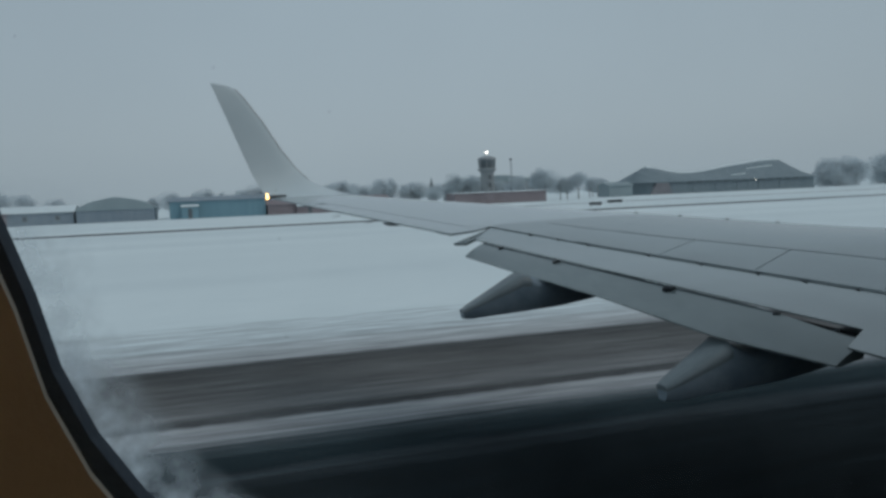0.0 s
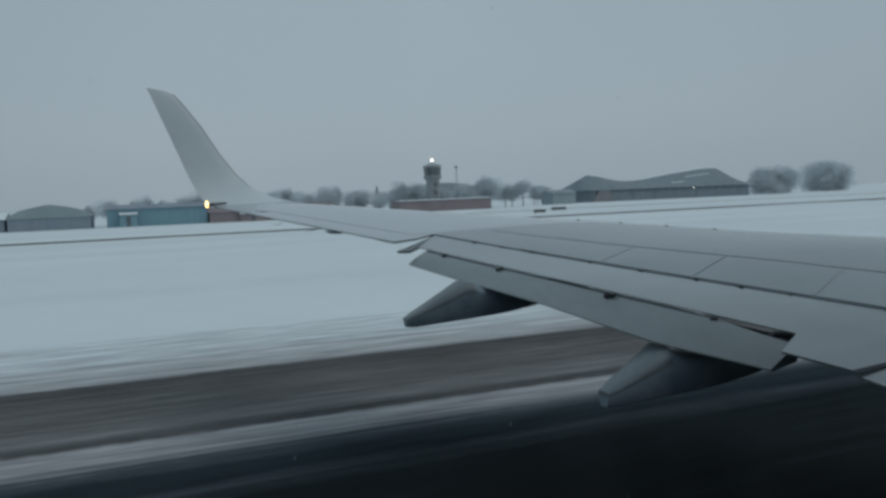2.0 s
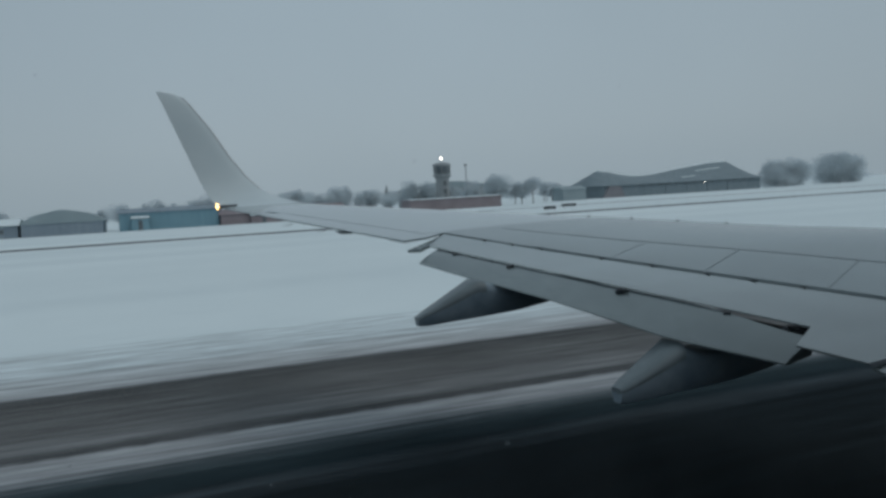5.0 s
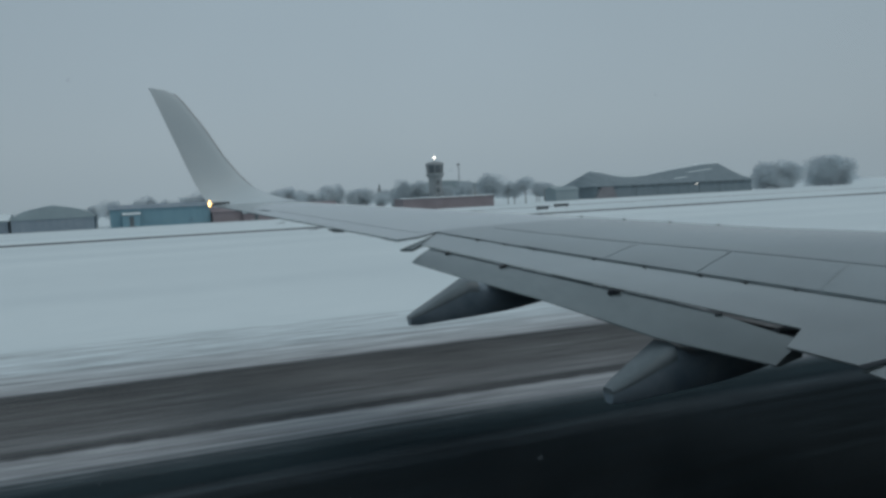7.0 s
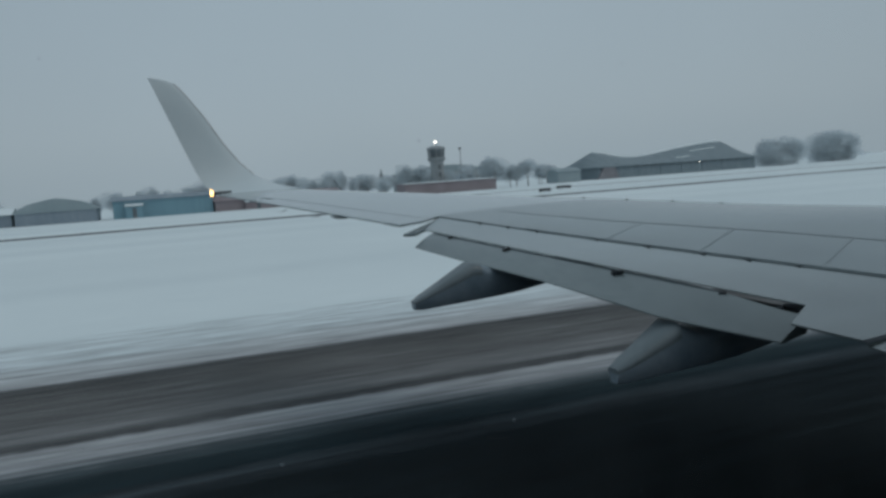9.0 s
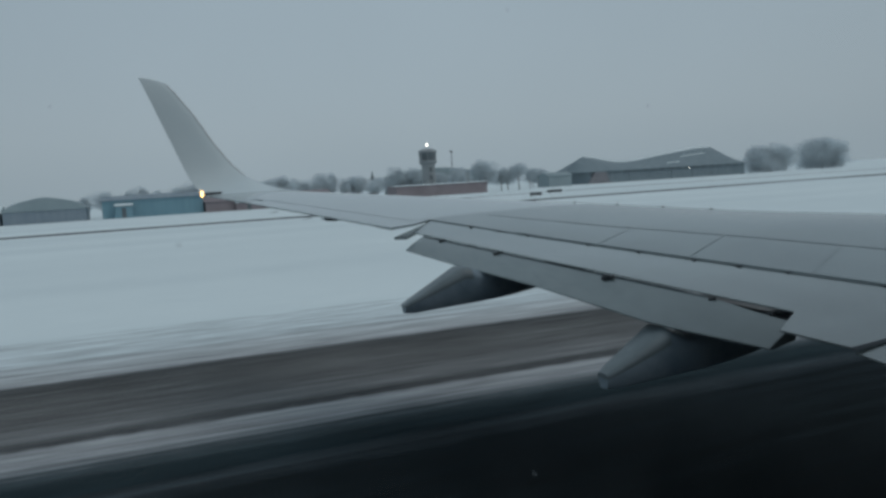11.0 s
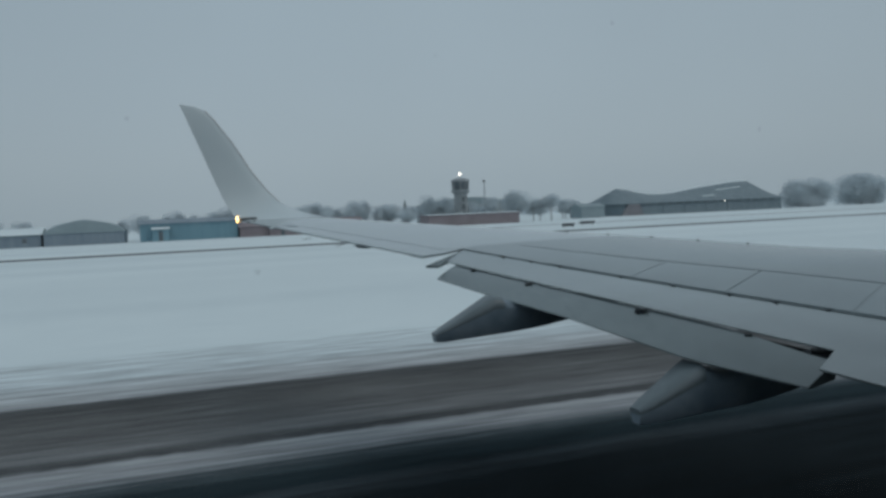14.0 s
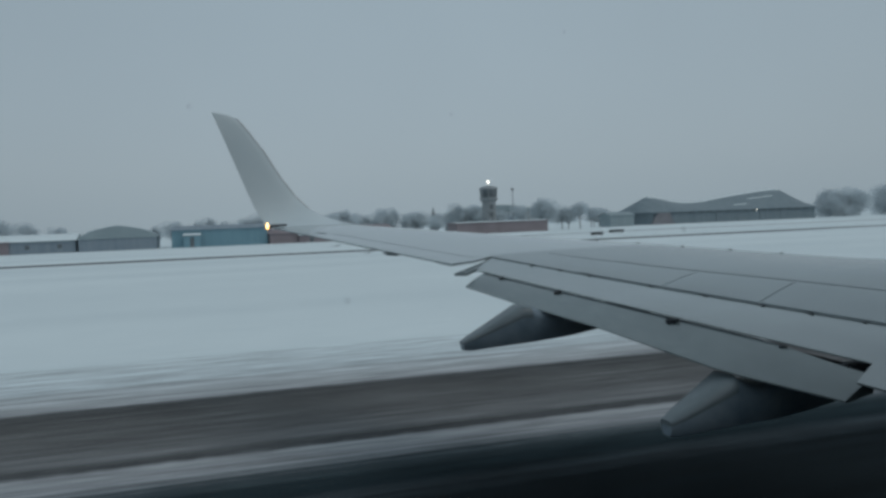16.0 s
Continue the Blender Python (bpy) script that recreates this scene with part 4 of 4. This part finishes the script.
def porch(name, x, y, l, z, wall, label):
    """A low lean-to before a hall's wall, with snow on its sloping roof."""
    t = thing(name, label, "lean-to", at=(x, y, 0))
    part("wall", boxed(-l / 2, l / 2, -1.2, 1.2, -.1, z), wall, t)
    bm = bmesh.new()
    loft(bm, [[(sx, -1.6, z - .05), (sx, 1.25, z + .5), (sx, 1.25, z + .62), (sx, -1.6, z + .07)] for sx in (-l / 2 - .2, l / 2 + .2)])
    r = part("roof", bm, TINROOF, t)
    bm = bmesh.new()
    loft(bm, [[(sx, -1.55, z + .075), (sx, 1.2, z + .625), (sx, 1.2, z + .80), (sx, -1.5, z + .24)] for sx in (-l / 2 - .1, l / 2 + .1)])
    part("roof_snow", bm, SNOW, r)
    part("door", boxed(-.6, .6, -1.28, -1.19, 0, z * .85), GLASS, t)


porch("brick_porch", 34, 249.7, 8, 2.3, BRICK, "low brick lean-to with a snowy roof before the brick store")
porch("sheet_porch", -2.5, 251.7, 5, 3.6, TEAL, "small teal sheet lean-to with snow on its roof")
gabled("side_shed", 303, 372, 18, 12, 4, 6, GREEN, "small grey-green shed near the hangar", windows=0, snow=0, roof=GREEN)
gabled("apron_store", 185, 318, 12, 10, 5, 6.5, GREEN, "small grey-green store at the hangar's end", windows=0, snow=0, roof=GREEN)


def saddle_hangar():
    t = thing("saddle_hangar", "large grey hangar with a sagging saddle-shaped roof", "hangar", at=(257, 344, 0))
    x0, x1 = -50, 50
    part("wall", boxed(x0 + 2, x1 - 1, -19, 19, -.2, 6.0), PALETIN, t)

    line = ((-50, 6.2), (-46, 11.2), (-40, 14.0), (-34, 13.4), (-27, 11.6), (-20, 10.5), (-13, 10.3), (-5, 11.0), (10, 13.2), (30, 15.6), (38, 16.1), (43, 15.9), (47, 12.0), (50, 8.4))

    def ridge(x):
        return float(np.interp(x, [p for p, _ in line], [h for _, h in line]))
    xs = spread(x0, x1, 40)
    bm = bmesh.new()
    rings = []
    for x in xs:
        rz = ridge(x)
        prof = [(-20.5, 5.6), (-20.5, 6.0)]
        for k in range(1, 7):
            f = k / 6
            prof.append((-20.5 + 20.5 * f, 6.0 + (rz - 6.0) * f ** .85))
        for k in range(5, -1, -1):
            f = k / 6
            prof.append((20.5 - 20.5 * f, 6.0 + (rz - 6.0) * f ** .85))
        prof.append((20.5, 5.6))
        rings.append([(x, py, pz) for py, pz in prof])
    loft(bm, rings)
    part("roof", bm, TINROOF, t, "dull grey tin roof with a sagging ridge")
    bm = bmesh.new()
    loft(bm, [[(x, dy, ridge(x) + dz) for dy, dz in ((-1.1, -.5), (-.7, .04), (0, .22), (.5, .05), (.5, -.4))] for x in spread(x0 + 9, x1 - 6, 30)])
    part("ridge_snow", bm, SNOW, t, "thin line of snow along the ridge")
    for a, b2, f in ((x0 + 52, x0 + 60, .30), (x0 + 66, x0 + 82, .62)):
        bm = bmesh.new()
        loft(bm, [[(x, -20.5 + 20.5 * f + d, 6.05 + (ridge(x) - 6) * f ** .85 + h + d * .2) for d, h in ((-.35, -.12), (.35, .05), (.35, .12), (-.35, .0))] for x in spread(a, b2, 8)])
        part("roof_snow", bm, SNOW, t, "streak of snow left on the roof")
    bm = bmesh.new()
    loft(bm, [[(x0 + .2 + dx, -20.6 + dy, 0), (x0 + 12.5 + dx, -20.6 + dy, 0), (x0 + 10.5 + dx, -20.55 + dy, 5.5), (x0 + 4.0 + dx, -20.55 + dy, 5.5)] for dx, dy in ((0, 0), (0, 1.2))])
    part("gable_wall", bm, RUSTY, t, "dark reddish end wall under the roof's low corner")
    for k in range(14):
        gx = x0 + 22 + k * 5.3
        part("clerestory_window", boxed(gx, gx + 3.6, -19.2, -19.04, 5.15, 5.75), GLASS, t)
    bm = bmesh.new()
    box(bm, x1 - 1, x1 - .7, -12, 12, 0, 5.2)
    part("gable_door", bm, BRICK, t, "haze-greyed red door in the gable end")
    for k in range(6):
        gx = x0 + 12 + k * 13
        part("gate_leaf", boxed(gx, gx + 12.4, -19.25, -19.0, 0, 4.9), PALETIN, t)
    part("yard_lamp", boxed(x0 + 62, x0 + 62.35, -19.6, -19.25, 5.1, 5.35), BEACON, t, "small lit lamp over the gate")
    return t


saddle_hangar()


def control_tower(x, y):
    t = thing("control_tower", "grey airfield control tower with a wide glazed cabin", "control tower", at=(x, y, 0))

    def octo(r, z, n=8):
        return [(r * math.cos(2 * math.pi * (i + .5) / n), r * math.sin(2 * math.pi * (i + .5) / n), z) for i in range(n)]
    part("shaft", loft(bmesh.new(), [octo(2.6, -.2), octo(2.4, 9.6)]), CONCRETE, t)
    part("gallery", loft(bmesh.new(), [octo(2.4, 9.4), octo(3.3, 10.4), octo(3.3, 10.9), octo(3.0, 10.9)]), CONCRETE, t)
    part("cabin_glazing", loft(bmesh.new(), [octo(2.75, 10.9), octo(3.05, 13.4)]), GLASS, t, "dark outward-leaning cabin glazing")
    for i in range(8):
        a = 2 * math.pi * (i + .5) / 8
        part("mullion", tube(bmesh.new(), (2.78 * math.cos(a), 2.78 * math.sin(a), 10.9), (3.09 * math.cos(a), 3.09 * math.sin(a), 13.4), .12, .12, 5), CONCRETE, t)
    part("cabin_roof", loft(bmesh.new(), [octo(3.35, 13.4), octo(3.35, 13.9), octo(1.8, 14.5)]), CONCRETE, t)
    for i in range(8):
        a, b = 2 * math.pi * (i + .5) / 8, 2 * math.pi * (i + 1.5) / 8
        part("rail", tube(bmesh.new(), (3.25 * math.cos(a), 3.25 * math.sin(a), 11.8), (3.25 * math.cos(b), 3.25 * math.sin(b), 11.8), .05, .05, 4), STEEL, t)
    part("beacon_mast", tube(bmesh.new(), (0, 0, 14.4), (0, 0, 15.6), .12, .08), STEEL, t)
    bm = bmesh.new()
    bmesh.ops.create_uvsphere(bm, u_segments=10, v_segments=6, radius=.42, matrix=Matrix.Translation((0, 0, 15.8)))
    part("beacon", bm, BEACON, t, "lit white beacon on the tower roof", smooth=True)
    for k in range(3):
        window_part(t, -.5, .5, -2.45, 2.5 + 2.4 * k, 3.9 + 2.4 * k)
    return t


control_tower(115.5, 302).scale = (1.15, 1.15, 1.33)


def lattice_mast(x, y, h):
    t = thing("radio_mast", "thin steel lattice radio mast behind the tower", "radio mast", at=(x, y, 0))
    for a, b in ((-.5, -.5), (.5, -.5), (0, .5)):
        part("leg", tube(bmesh.new(), (a, b, 0), (a * .3, b * .3, h), .09, .06, 4), STEEL, t)
    for k in range(9):
        z0, z1 = h * k / 9, h * (k + 1) / 9
        part("brace", tube(bmesh.new(), (-.5 * (1 - .7 * k / 9), -.4, z0), (.5 * (1 - .7 * (k + 1) / 9), -.3, z1), .05, .05, 4), STEEL, t)
    part("head", boxed(-.7, .7, -.4, .4, h - .2, h + .5, bevel=.1), STEEL, t)


lattice_mast(138, 330, 19)

# houses along the earlier part of the runway
house_specs = ((-205, 190, 11, 8, 3.2, 6.6, OCHRE, "ochre plastered house with a snow-covered gable roof"),
               (-252, 205, 14, 9, 3.4, 6.2, PLASTER, "pale plastered house under a snowy roof"),
               (-300, 175, 60, 14, 4.0, 5.6, CONCRETE, "long low grey hall with a white snowy roof"),
               (-232, 225, 10, 9, 3.2, 6.4, BRICK, "small brick house among bare trees"),
               (-150, 235, 40, 18, 7.0, 8.4, TEAL, "pale teal sheet hall beside the field"))
for x, y, l, d, e, r, m, lab in house_specs:
    t = gabled("house" if l < 20 else "long_hall", x, y, l, d, e, r, m, lab, "house" if l < 20 else "hall", turn=RNG.uniform(-6, 6), windows=3)
    if l < 20:
        part("chimney", boxed(-.4, .4, -.4 + 1, .4 + 1, r - 1.2, r + 1.1), BRICK, t)


# ------------------------------------------------------------ runway furniture
def edge_light(x, y):
    t = thing("runway_edge_light", "small lit runway edge light standing in snow", "runway light", "runway edge lights", at=(x, y, .05))
    part("stem", tube(bmesh.new(), (0, 0, 0), (0, 0, .28), .03, .025, 8), STEEL, t)
    part("collar", tube(bmesh.new(), (0, 0, .26), (0, 0, .32), .07, .07, 10), YELLOW, t)
    bm = bmesh.new()
    bmesh.ops.create_uvsphere(bm, u_segments=10, v_segments=6, radius=.06, matrix=Matrix.Translation((0, 0, .37)))
    part("lens", bm, EDGE, t, smooth=True)


for x in (-160, -100, -40, 40, 100, 160, 220):
    edge_light(x, 23.4)


def taxi_sign(x, y, w):
    t = thing("guidance_board", "small dark airfield board standing in the snow", "airfield board", at=(x, y, 0))
    part("board", boxed(-w / 2, w / 2, -.12, .12, .35, 1.05, bevel=.03), STEEL, t)
    for sx in (-w * .35, w * .35):
        part("post", boxed(sx - .05, sx + .05, -.05, .05, -.1, .4), STEEL, t)


taxi_sign(-60, 95, 3.0)
taxi_sign(100, 173, 4.2)
taxi_sign(84, 154, 3.0)
taxi_sign(-120, 100, 2.4)

# swept exit taxiway with worn yellow guide lines, behind the wing
def ribbon(name, pts, w, z, mat, label, category):
    bm, prev = bmesh.new(), None
    for i, p in enumerate(pts):
        a, b = Vector(pts[max(i - 1, 0)]), Vector(pts[min(i + 1, len(pts) - 1)])
        s = (b - a).normalized()
        s = Vector((-s.y, s.x)) * w / 2
        cur = (bm.verts.new((p[0] - s.x, p[1] - s.y, z)), bm.verts.new((p[0] + s.x, p[1] + s.y, z)))
        if prev:
            bm.faces.new((prev[0], cur[0], cur[1], prev[1]))
        prev = cur
    return tagged(part(name, bm, mat), label, category, kind="structure")


ribbon("taxiway_exit", [(-130, 26), (-130, 60), (-130, 100), (-130, 127)], 23, .05, TAXI, "swept dark exit taxiway crossing the snow", "taxiway")
ribbon("guide_line", [(-130, 38), (-130, 60), (-130, 100), (-130, 126)], .5, .075, YELLOW, "worn yellow taxiway guide line", "road marking")
for sgn in (-1, 1):
    ribbon("guide_line_curve", [(-130 + sgn * 26 * (1 - math.cos(radians(a))), 38 - 24 * math.sin(radians(a))) for a in range(0, 91, 9)], .5, .08, YELLOW, "worn yellow guide line curving onto the runway", "road marking")
